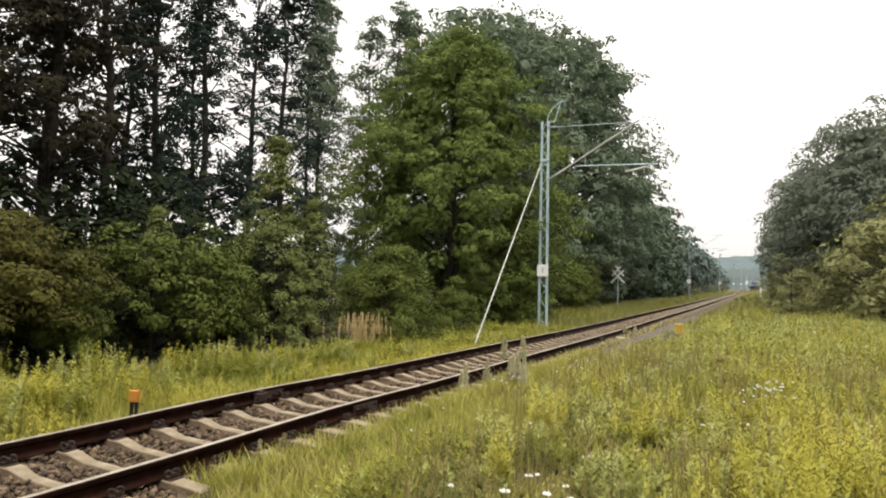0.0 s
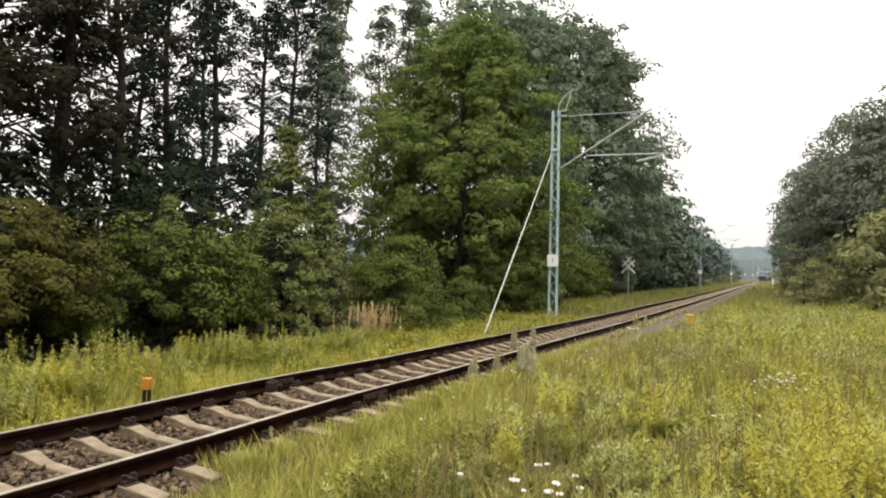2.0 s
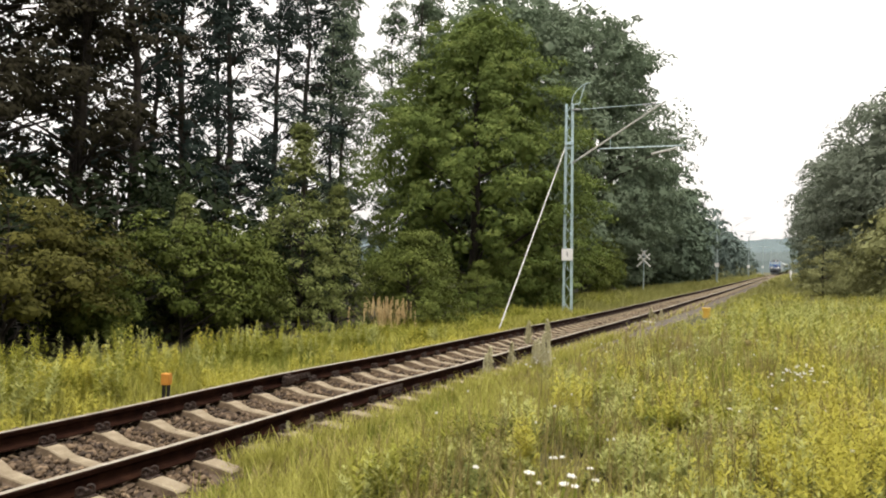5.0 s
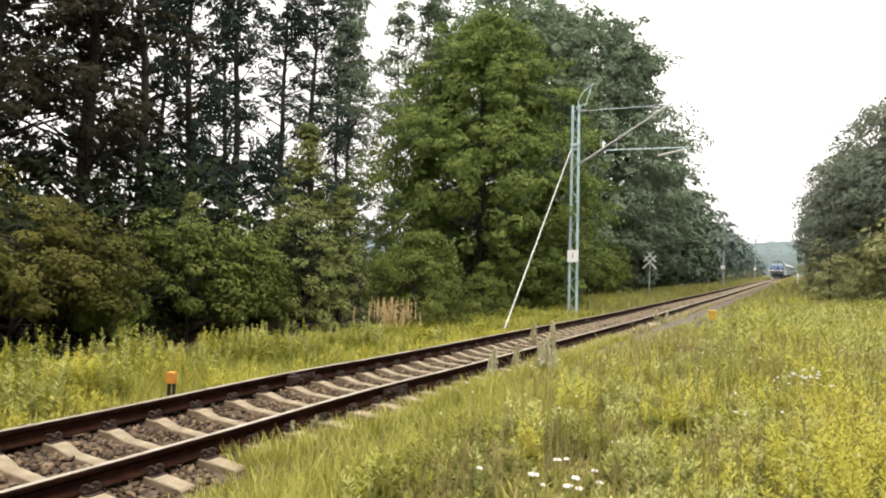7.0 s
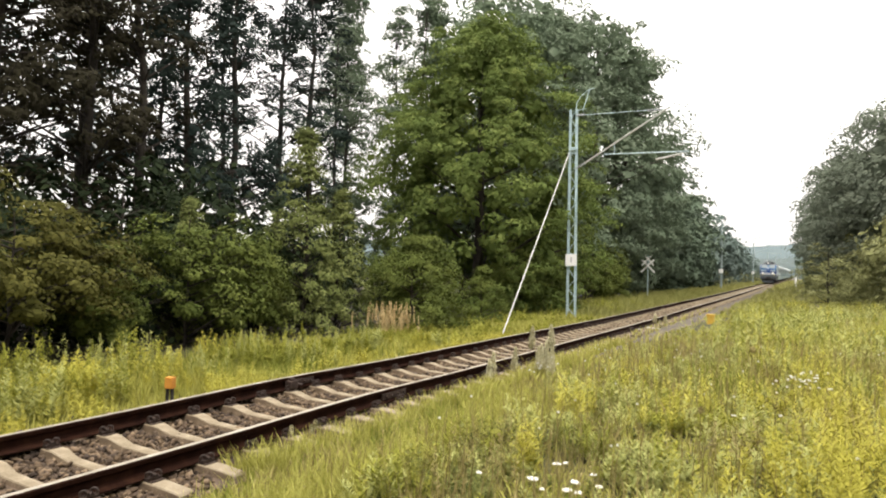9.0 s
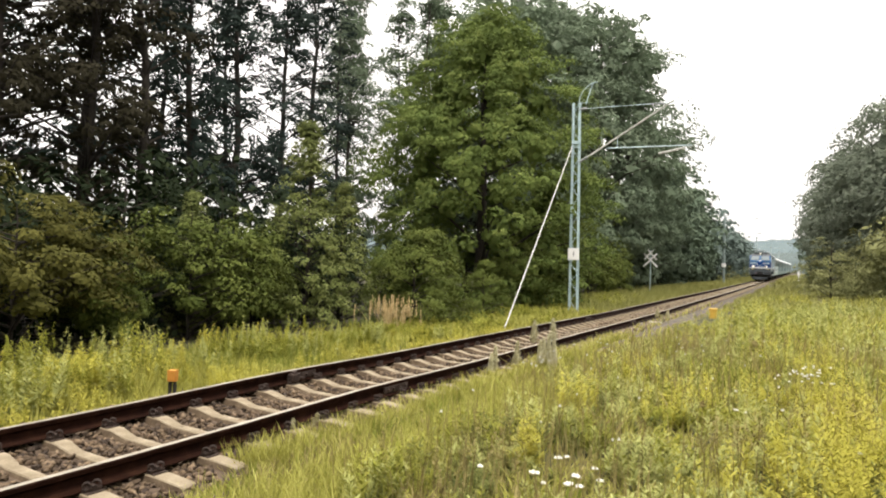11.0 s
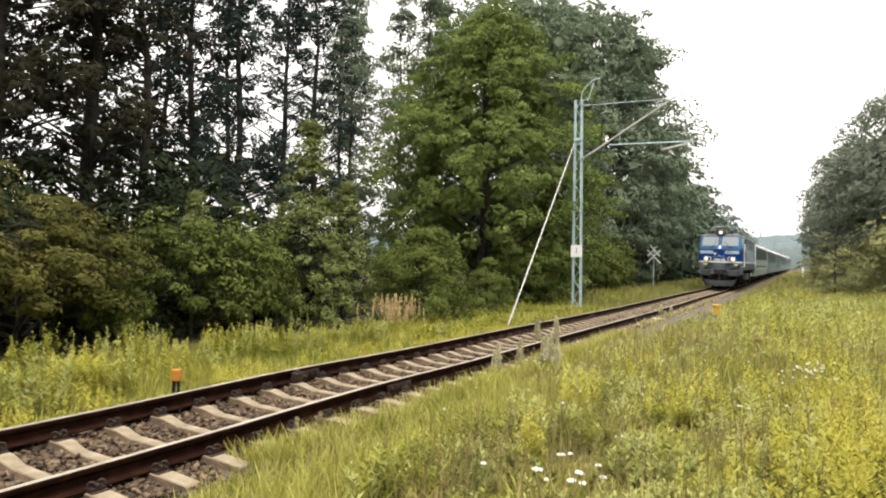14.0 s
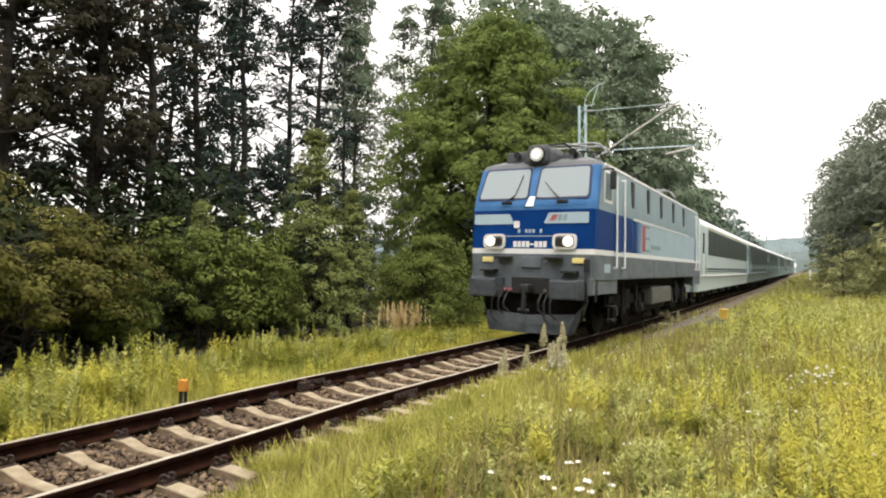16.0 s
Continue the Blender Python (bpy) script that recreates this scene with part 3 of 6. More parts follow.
def place(x, y, turn=0.0, s=1.0, sz=None, tilt=0.0):
    sz = s if sz is None else sz
    return Matrix.Translation((x, y, float(ground_z(x, min(y, 420))) - 0.05)) @ Euler((radians(tilt), 0, radians(turn))).to_matrix().to_4x4() @ Matrix.Diagonal((s, s, sz, 1))


def build_trees():
    # the big round tree behind the mast
    big = make_tree("hornbeam", "full round green hornbeam with dense layered foliage at the forest edge", 3, 15.9, 5.75, 0.5, L_MID, 900, 66, 0.088, 0.6, "egg", 0.3, 0.86, 34, core=11000, single_limbs=True, boughs=330, loose=0.5)
    big.matrix_basis = place(-9.3, 31.1, 40)
    # tall dense trees along the line
    dense = [make_tree("ash_tree", "tall dense grey-green ash tree in the forest row", 10 + k, 19.5, 4.25, 1.0, L_COOL, 300, 48, 0.135, 0.85, "oval", 0.28, 0.75, 50, core=1400, group="trees of the forest row", boughs=80, loose=0.55) for k in range(3)]
    spots = [(-13.8, 38.5, 1.0), (-10.7, 41.0, 1.04), (-10.0, 46.5, 1.14), (-9.0, 51.5, 1.23), (-8.8, 58.0, 1.22), (-9.0, 64.5, 1.1), (-9.3, 71.0, 1.0),
             (-15.5, 45.0, 1.18), (-15.0, 52.0, 1.2), (-14.5, 60.0, 1.2)]
    for i, (x, y, s) in enumerate(spots):
        m = place(x, y, 70 * i, s)
        if i < 3:
            dense[i].matrix_basis = m
        else:
            copy_thing(dense[i % 3], m)
    # thin open trees that let the sky through beside the round tree
    light = make_tree("aspen_tree", "slender grey-green aspen with an open airy crown", 71, 21.0, 2.9, 2.0, L_COOL, 260, 50, 0.1, 0.5, "column", 0.14, 0.1, 40, group="open trees of the wood", boughs=74, loose=0.6)
    light.matrix_basis = place(-19.2, 37.5, 20)
    copy_thing(light, place(-17.6, 29.6, 130, 0.8, 0.95))
    copy_thing(light, place(-22.0, 35.5, 230, 0.95))
    copy_thing(light, place(-17.2, 40.0, 310, 1.05))
    copy_thing(light, place(-19.4, 32.6, 60, 0.9, 1.0))
    copy_thing(light, place(-15.8, 36.2, 170, 1.0))
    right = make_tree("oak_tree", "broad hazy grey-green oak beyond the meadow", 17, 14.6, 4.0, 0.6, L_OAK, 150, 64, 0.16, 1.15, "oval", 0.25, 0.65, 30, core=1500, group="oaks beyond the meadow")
    for i, (x, y, s) in enumerate([(16.0, 52.0, 1.03), (14.2, 59.0, 1.1), (12.9, 67.0, 1.13), (11.9, 76.0, 1.12), (11.1, 86.0, 1.08), (10.7, 97.0, 1.05)]):
        m = place(x, y, 130 * i, s)
        if i:
            copy_thing(right, m)
        else:
            right.matrix_basis = m
    far = [make_tree("forest_tree", "hazed grey-green tree of the far forest edge and the added unseen ring", 20 + k, 14.0, 3.9, 0.3, L_HAZE, 110, 15, 0.33, 1.05, "oval", 0.22, 0.65, 16, core=320, group="far trees") for k in range(2)]
    spots = [(-8.5, 78.0, 1.13), (-8.6, 86.0, 1.06), (-8.5, 94.0, 1.03), (-8.7, 103.0, 0.95), (-9.0, 113.0, 0.8), (-14, 90, 1.0), (-14, 120, 0.95), (-14, 160, 0.95),
             (10.9, 109.0, 0.98), (11.2, 124.0, 0.98), (11.8, 142.0, 1.0), (12.6, 163.0, 0.95), (13.6, 186.0, 1.0),
             (15.0, 212.0, 1.0), (17.0, 242.0, 1.0), (20.0, 280.0, 1.0), (21.0, 62.0, 1.0), (19.0, 80.0, 1.05),
             # unseen trees behind and beside the camera, added to block low sky light
             (24.0, -11.0, 1.15), (14.0, -18.0, 1.15), (3.0, -22.0, 1.15), (-12.0, -16.0, 1.15),
             (19.0, -15.5, 1.1), (8.5, -19.5, 1.2), (-3.5, -21.0, 1.1), (-8.0, -17.0, 1.2), (-13.5, -10.0, 1.15), (-13.0, -4.0, 1.1), (22.5, -5.0, 1.1), (23.0, 1.5, 1.2), (22.5, 8.0, 1.15), (23.5, 15.0, 1.1), (23.5, 22.0, 1.2), (24.0, 29.0, 1.1)]
    for i, (x, y, s) in enumerate(spots):
        m = place(x, y, 50 * i, s)
        if i < 2:
            far[i].matrix_basis = m
        else:
            copy_thing(far[i % 2], m)
    hazy = make_tree("forest_tree", "small distant tree beside the line, its haze painted blue-green", 25, 9.0, 3.0, 0.2, L_MIST, 90, 16, 0.3, 0.9, "oval", 0.18, 0.65, 12, core=240, group="far trees")
    for i, (x, y, s) in enumerate([(-8.9, 121.0, 1.3), (-8.4, 131.0, 1.2), (-7.8, 142.0, 1.1), (-7.2, 155.0, 0.95), (-6.5, 170.0, 0.82), (-6.0, 188.0, 0.66), (-5.4, 208.0, 0.64), (-4.8, 232.0, 0.62), (-12.0, 135.0, 1.15), (-11.0, 165.0, 1.05), (-10.0, 200.0, 1.0), (-9.0, 240.0, 1.0)]):
        m = place(x, y, 60 * i, s)
        if i:
            copy_thing(hazy, m)
        else:
            hazy.matrix_basis = m
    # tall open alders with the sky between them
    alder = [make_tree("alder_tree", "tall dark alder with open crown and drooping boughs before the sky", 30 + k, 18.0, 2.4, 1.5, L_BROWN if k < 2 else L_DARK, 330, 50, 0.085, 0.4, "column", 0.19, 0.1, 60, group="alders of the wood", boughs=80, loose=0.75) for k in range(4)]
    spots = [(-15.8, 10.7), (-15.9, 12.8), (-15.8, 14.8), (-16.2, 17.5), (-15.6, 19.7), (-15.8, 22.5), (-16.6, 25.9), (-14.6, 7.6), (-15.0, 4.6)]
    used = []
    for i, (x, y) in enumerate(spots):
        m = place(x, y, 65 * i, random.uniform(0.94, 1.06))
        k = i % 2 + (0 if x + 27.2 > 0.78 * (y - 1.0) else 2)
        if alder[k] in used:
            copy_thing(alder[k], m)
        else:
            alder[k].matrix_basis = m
            used.append(alder[k])
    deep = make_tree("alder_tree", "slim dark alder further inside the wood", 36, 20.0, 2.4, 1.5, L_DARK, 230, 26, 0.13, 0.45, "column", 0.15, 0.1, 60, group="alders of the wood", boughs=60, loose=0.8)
    for i, (x, y) in enumerate([(-21.8, 16.4), (-21.4, 20.0), (-20.8, 23.8), (-21.2, 11.6)]):
        m = place(x, y, 80 * i, random.uniform(0.95, 1.05))
        if i:
            copy_thing(deep, m)
        else:
            deep.matrix_basis = m


def spread(things, spots, step=80):
    """Set the first things on the first spots and copies of them on the rest."""
    k = len(things)
    for i, (x, y, s) in enumerate(spots):
        m = place(x, y, step * i, s, s * (0.92 + 0.16 * ((i * 7) % 5) / 4))
        if i < k:
            things[i].matrix_basis = m
        else:
            copy_thing(things[i % k], m)


def build_shrubs():
    a = [make_tree("shrub", "leafy mid-green shrub at the edge of the wood", 40 + k, 3.5, 1.7, 0.6, L_BUSH, 90, 80, 0.056, 0.43, "multi", 0.035, 0.6, 40, "shrub", "shrubs at the forest edge") for k in range(3)]
    spots = [(-8.3, 9.4, 0.95), (-8.3, 11.4, 1.08), (-8.2, 13.2, 0.85), (-8.9, 14.3, 1.05), (-7.6, 20.2, 0.8), (-7.0, 29.8, 1.25), (-6.9, 33.5, 1.45), (-6.7, 37.5, 1.55), (-6.5, 42.0, 1.6), (-6.6, 47.5, 1.5)]
    spread(a, spots)
    c = [make_tree("understorey_shrub", "leafy undergrowth shrub with the wood's shade painted into its leaves", 45 + k, 4.4, 2.3, 0.3, L_DEEP, 95, 26, 0.118, 0.65, "multi", 0.07, 0.5, 30, "shrub", "undergrowth of the wood") for k in range(2)]
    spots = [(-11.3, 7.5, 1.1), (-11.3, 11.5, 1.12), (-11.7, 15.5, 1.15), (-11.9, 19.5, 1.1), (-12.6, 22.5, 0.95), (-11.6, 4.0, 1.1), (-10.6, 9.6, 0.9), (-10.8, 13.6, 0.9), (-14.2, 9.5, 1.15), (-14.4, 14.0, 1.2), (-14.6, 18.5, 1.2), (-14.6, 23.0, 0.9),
             # shrubs at y below 2 are out of view, added to cut side light
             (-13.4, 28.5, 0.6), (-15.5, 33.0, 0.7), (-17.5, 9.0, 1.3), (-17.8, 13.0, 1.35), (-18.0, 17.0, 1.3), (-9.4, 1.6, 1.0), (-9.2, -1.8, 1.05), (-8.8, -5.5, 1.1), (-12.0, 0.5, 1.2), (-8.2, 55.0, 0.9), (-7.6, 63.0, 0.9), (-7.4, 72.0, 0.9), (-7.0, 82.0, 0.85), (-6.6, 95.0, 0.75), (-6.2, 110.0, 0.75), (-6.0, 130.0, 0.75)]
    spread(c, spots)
    w = [make_tree("willow_shrub", "rounded olive-green willow shrub at the edge of the wood", 50 + k, 3.4, 2.0, 1.2, L_OLIVE, 105, 104, 0.051, 0.43, "multi", 0.035, 0.6, 40, "shrub", "willow shrubs") for k in range(2)]
    spread(w, [(-7.9, 6.9, 1.12), (-8.4, 4.6, 1.2), (-9.6, 7.0, 0.95)])
    f = [make_tree("roadside_willow", "broad olive-green willow shrub beside the far line", 54 + k, 3.6, 2.1, 0.1, L_PALEOLIVE, 130, 46, 0.062, 0.42, "multi", 0.07, 0.5, 20, "shrub", "shrubs beyond the meadow") for k in range(2)]
    spread(f, [(12.5, 46.0, 1.85), (9.2, 49.5, 0.8), (7.9, 52.0, 0.62), (8.6, 58.0, 0.7), (14.9, 43.0, 1.6), (11.2, 54.5, 0.9), (10.6, 62.0, 0.85), (10.0, 78.0, 0.95), (9.4, 92.0, 0.95), (-4.9, 112.0, 0.5), (-4.6, 124.0, 0.5), (-4.2, 138.0, 0.5), (-3.9, 154.0, 0.5), (-3.5, 172.0, 0.5), (-3.0, 194.0, 0.5), (9.2, 110.0, 1.0), (9.8, 130.0, 1.0), (19.6, 53.0, 2.0), (13.4, 45.0, 0.6)])
    b = make_tree("young_birch", "slender young green birch with pointed leafy top", 60, 6.7, 1.6, 0.3, L_SAGELEAF, 220, 46, 0.06, 0.34, "cone", 0.06, 0.5, 70, group="young trees")
    b.matrix_basis = place(-8.3, 15.9)
    copy_thing(b, place(-7.6, 17.0, 120, 0.72))
    copy_thing(b, place(-9.4, 12.4, 200, 0.62))
    s = make_tree("young_spruce", "small bushy yellow-green spruce at the edge of the verge", 61, 3.2, 1.6, 0.1, L_BUSH, 110, 90, 0.048, 0.42, "cone", 0.06, 0.55, 50, group="young trees")
    s.matrix_basis = place(-5.7, 18.6)
    copy_thing(s, place(-6.6, 22.4, 90, 0.7))
    copy_thing(s, place(-6.1, 20.4, 200, 1.05))
    copy_thing(s, place(-5.9, 24.6, 310, 0.75))


def blades(x, y, h, w, rng, lean=0.35):
    """Bent grass blades: (n, 5, 3), a quad and a tip."""
    n = len(x)
    a = rng.uniform(0, 2 * np.pi, n)
    z = ground_z(x, y) - 0.02
    dx, dy = np.cos(a), np.sin(a)
    la = rng.uniform(0, 2 * np.pi, n)
    ln = h * lean * rng.uniform(0.1, 1.2, n)
    lx, ly = np.cos(la) * ln, np.sin(la) * ln
    v = np.zeros((n, 5, 3))
    for i, (f, g, s) in enumerate(((0, 0, -1), (0, 0, 1), (0.55, 0.35, 0.8), (0.55, 0.35, -0.8))):
        v[:, i] = np.stack([x + dx * w * s / 2 + lx * g, y + dy * w * s / 2 + ly * g, z + h * f], 1)
    v[:, 4] = np.stack([x + lx, y + ly, z + h], 1)
    return v


BLADE = [(0, 1, 2, 3), (3, 2, 4)]


def field(x0, x1, y0, y1, n, rng):
    x, y = rng.uniform(x0, x1, n), rng.uniform(y0, y1, n)
    return x + line_x(y), y


def patch(x, y, s, seed):
    """Slow patchiness over the meadow, 0 to 1."""
    return 0.5 + 0.5 * np.sin(x * s + 1.3 * seed + 1.7 * np.sin(y * s * 0.8 + seed)) * np.sin(y * s * 0.9 + 0.7 * seed + np.sin(x * s * 1.1))


def build_grass():
    rng = np.random.default_rng(9)
    kinds = {"meadow_grass": [], "green_grass": [], "straw_grass": [], "far_grass": []}
    for x0, x1, y0, y1, n, h0, h1, w in ((1.6, 10.0, -8.0, 1.6, 16000, 0.12, 0.36, 0.024), (0.95, 9.0, 1.6, 7.0, 36000, 0.1, 0.36, 0.0145), (0.95, 13.0, 7.0, 16.0, 38000, 0.12, 0.4, 0.019), (0.95, 22.0, 16.0, 34.0, 50000, 0.15, 0.46, 0.027),
                                          (1.6, 30.0, 34.0, 80.0, 40000, 0.2, 0.55, 0.044), (1.9, 14.0, 80.0, 240.0, 9000, 0.3, 0.7, 0.15)):
        x, y = field(x0, x1, y0, y1, n, rng)
        off = x - line_x(y)
        edge = np.interp(y, [2.0, 3.6, 5.2, 8.0, 14.0, 19.0, 26.0, 60.0, 120.0], [1.75, 1.5, 1.15, 1.0, 1.2, 1.8, 2.3, 2.2, 1.9]) + 0.25 * (patch(x, y, 2.2, 1) - 0.5)
        near = np.clip((off - edge) / 1.5, 0.0, 1) * 0.4 + 0.6
        keep = (rng.uniform(0, 1, n) < 0.22 + 0.78 * patch(x, y, 2.1, 2) * (0.5 + 0.5 * patch(x, y, 5.0, 9))) & (off > edge) & ((np.abs(off - 2.85) > 0.45) | (np.abs(y - 25.6) > 2.6))
        h = rng.uniform(h0, h1, n) * near * (0.45 + 0.75 * patch(x, y, 0.9, 5)) * (0.55 + 0.75 * patch(x, y, 3.3, 13))
        v = blades(x, y, h, w * rng.uniform(0.5, 1.7, n), rng, 0.8)
        green = patch(x, y, 0.55, 7) + 0.5 * patch(x, y, 1.9, 4) + rng.normal(0, 0.22, n) + 0.55 * np.clip((3.4 - off) / 1.2, 0, 1) * np.clip((12.0 - y) / 4.0, 0, 1)
        straw = patch(x, y, 0.7, 11) + 0.4 * patch(x, y, 2.3, 8) + rng.normal(0, 0.22, n)
        is_green = (green > 1.0) & keep
        is_straw = (straw > 0.92) & keep & ~is_green
        if y0 >= 34:
            kinds["far_grass"].append(v[keep])
            continue
        kinds["green_grass"].append(v[is_green])
        kinds["straw_grass"].append(v[is_straw])
        kinds["meadow_grass"].append(v[keep & ~is_green & ~is_straw])
    x, y = rng.uniform(2.4, 8.5, 4200), 4.0 + 13.0 * rng.uniform(0, 1, 4200) ** 1.3
    sel = patch(x, y, 1.3, 21) > 0.35
    kinds["straw_grass"].append(blades(x[sel], y[sel], rng.uniform(0.3, 0.62, sel.sum()), (0.004 + 0.0011 * y[sel]) * rng.uniform(0.7, 1.3, sel.sum()), rng, 0.22))
    rows, lush = [], []
    for x0, x1, y0, y1, n, h0, h1, w in ((-6.0, -1.6, 2.0, 12.0, 24000, 0.15, 0.5, 0.016), (-6.2, -1.6, 12.0, 30.0, 16000, 0.2, 0.6, 0.031), (-7.0, -1.7, 30.0, 70.0, 15000, 0.3, 0.8, 0.06), (-6.5, -1.9, 70.0, 220.0, 9000, 0.3, 0.8, 0.13)):
        x, y = field(x0, x1, y0, y1, n, rng)
        near = np.clip((-1.5 - (x - line_x(y))) / 1.5, 0.35, 1)
        h = rng.uniform(h0, h1, n) * near * (0.5 + 0.7 * patch(x, y, 0.9, 3)) * verge_height(y)
        v = blades(x, y, h, w * rng.uniform(0.6, 1.5, n), rng, 0.45)
        sel = patch(x, y, 0.8, 6) + rng.normal(0, 0.25, n) + np.clip((-3.0 - x) * 0.25, -0.3, 0.5) > 0.75 + 0.5 * (y > 14)
        if y0 >= 30:
            kinds["far_grass"].append(v)
            continue
        rows.append(v[~sel])
        lush.append(v[sel])
    for name, mat, label in (("meadow_grass", L_GRASS, "tall uneven yellow-green meadow grass beside the track"), ("green_grass", L_GREEN, "patches of fresh green grass in the meadow"),
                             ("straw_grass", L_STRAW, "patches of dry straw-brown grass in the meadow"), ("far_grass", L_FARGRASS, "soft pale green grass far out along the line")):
        me = strips_mesh(name, np.concatenate(kinds[name]), BLADE, mat)
        tagged(new(name, me), label, "grass", kind="stuff")
    # a low fringe of grass that closes in on the sleeper ends
    x, y = rng.uniform(0.95, 1.55, 15000), 4.3 + 38.0 * rng.uniform(0, 1, 15000) ** 1.5
    sel = rng.uniform(0, 1, 15000) < np.clip((x - 0.9) * 2.5 + (y - 5.0) * 0.1, 0.0, 1.0) * np.clip((20.0 - y) / 5.0, 0.04, 1.0)
    rows.append(blades(x[sel], y[sel], rng.uniform(0.16, 0.36, sel.sum()), 0.01 + 0.0009 * y[sel], rng, 0.6))
    x, y = rng.normal(2.5, 0.4, 8000), rng.uniform(2.8, 9.0, 8000)
    sel = (x > 1.85) & (patch(x, y, 2.6, 17) > 0.3)
    rows.append(blades(x[sel], y[sel], rng.uniform(0.15, 0.36, sel.sum()), 0.009 * rng.uniform(0.7, 1.5, sel.sum()), rng, 0.7))
    me = strips_mesh("verge_grass", np.concatenate(rows), BLADE, L_GRASS)
    tagged(new("verge_grass", me), "yellowing grass along both sides of the track", "grass", kind="stuff")
    me = strips_mesh("lush_verge_grass", np.concatenate(lush), BLADE, L_GREEN)
    tagged(new("lush_verge_grass", me), "high fresh green grass on the verge before the wood", "grass", kind="stuff")


def verge_height(y):
    """The verge weeds are high near the camera, low before the reeds and higher again by the mast."""
    return np.interp(y, [3.0, 7.0, 10.0, 14.0, 22.0, 28.0, 40.0], [1.0, 1.0, 0.85, 0.6, 0.5, 0.85, 1.1])


def weeds(name, label, spots, h0, h1, leaf, mat, rng, per=34, spread=0.09):
    """Leafy upright stems: whorls of narrow leaves along a stalk."""
    x, y = spots
    n = len(x)
    h = rng.uniform(h0, h1, n)
    h = np.where(x < -1.8, h * verge_height(y), h)
    # low round the white flowers
    h = h * np.clip(np.hypot(x - 4.2, y - 4.5) / 0.9, 0.3, 1) * np.clip(np.hypot(x - 5.8, (y - 9.6) * 0.6) / 0.6, 0.5, 1)
    z = ground_z(x, y)
    f = rng.uniform(0.1, 1.0, (n, per))
    a = rng.uniform(0, 2 * np.pi, (n, per))
    lean = rng.normal(0, 0.1, (n, 2))
    px = x[:, None] + lean[:, 0:1] * f * h[:, None]
    py = y[:, None] + lean[:, 1:2] * f * h[:, None]
    pz = z[:, None] + f * h[:, None]
    ln = leaf * (1.15 - 0.75 * f) * rng.uniform(0.6, 1.3, (n, per))
    dx, dy = np.cos(a) * ln, np.sin(a) * ln
    w = 0.16
    tip = rng.uniform(0.2, 0.9, (n, per)) * ln
    v = np.stack([np.stack([px, py, pz], -1), np.stack([px + dx * 0.5 - dy * w, py + dy * 0.5 + dx * w, pz + tip * 0.6], -1),
                  np.stack([px + dx, py + dy, pz + tip], -1), np.stack([px + dx * 0.5 + dy * w, py + dy * 0.5 - dx * w, pz + tip * 0.6], -1)], 2)
    me = quads_mesh(name, v.reshape(-1, 4, 3), mat)
    tagged(new(name, me), label, "weeds", kind="stuff")


def cluster(cx, cy, sx, sy, n, rng):
    return rng.normal(cx, sx, n), rng.normal(cy, sy, n)


def tufts(x0, x1, y0, y1, count, stems, size, rng, bias=1.0):
    """Stems in tufts, each tuft with a height of its own: x, y and height factor."""
    xs, ys, hs = [], [], []
    for k in range(count):
        cx, cy = rng.uniform(x0, x1), y0 + (y1 - y0) * rng.uniform(0, 1) ** bias
        n = int(rng.integers(stems // 2, stems + 1))
        r = size * rng.uniform(0.5, 1.4)
        xs.append(rng.normal(cx, r, n))
        ys.append(rng.normal(cy, r, n))
        hs.append(np.full(n, rng.uniform(0.45, 1.0)) * rng.uniform(0.8, 1.1, n))
    return np.concatenate(xs), np.concatenate(ys), np.concatenate(hs)


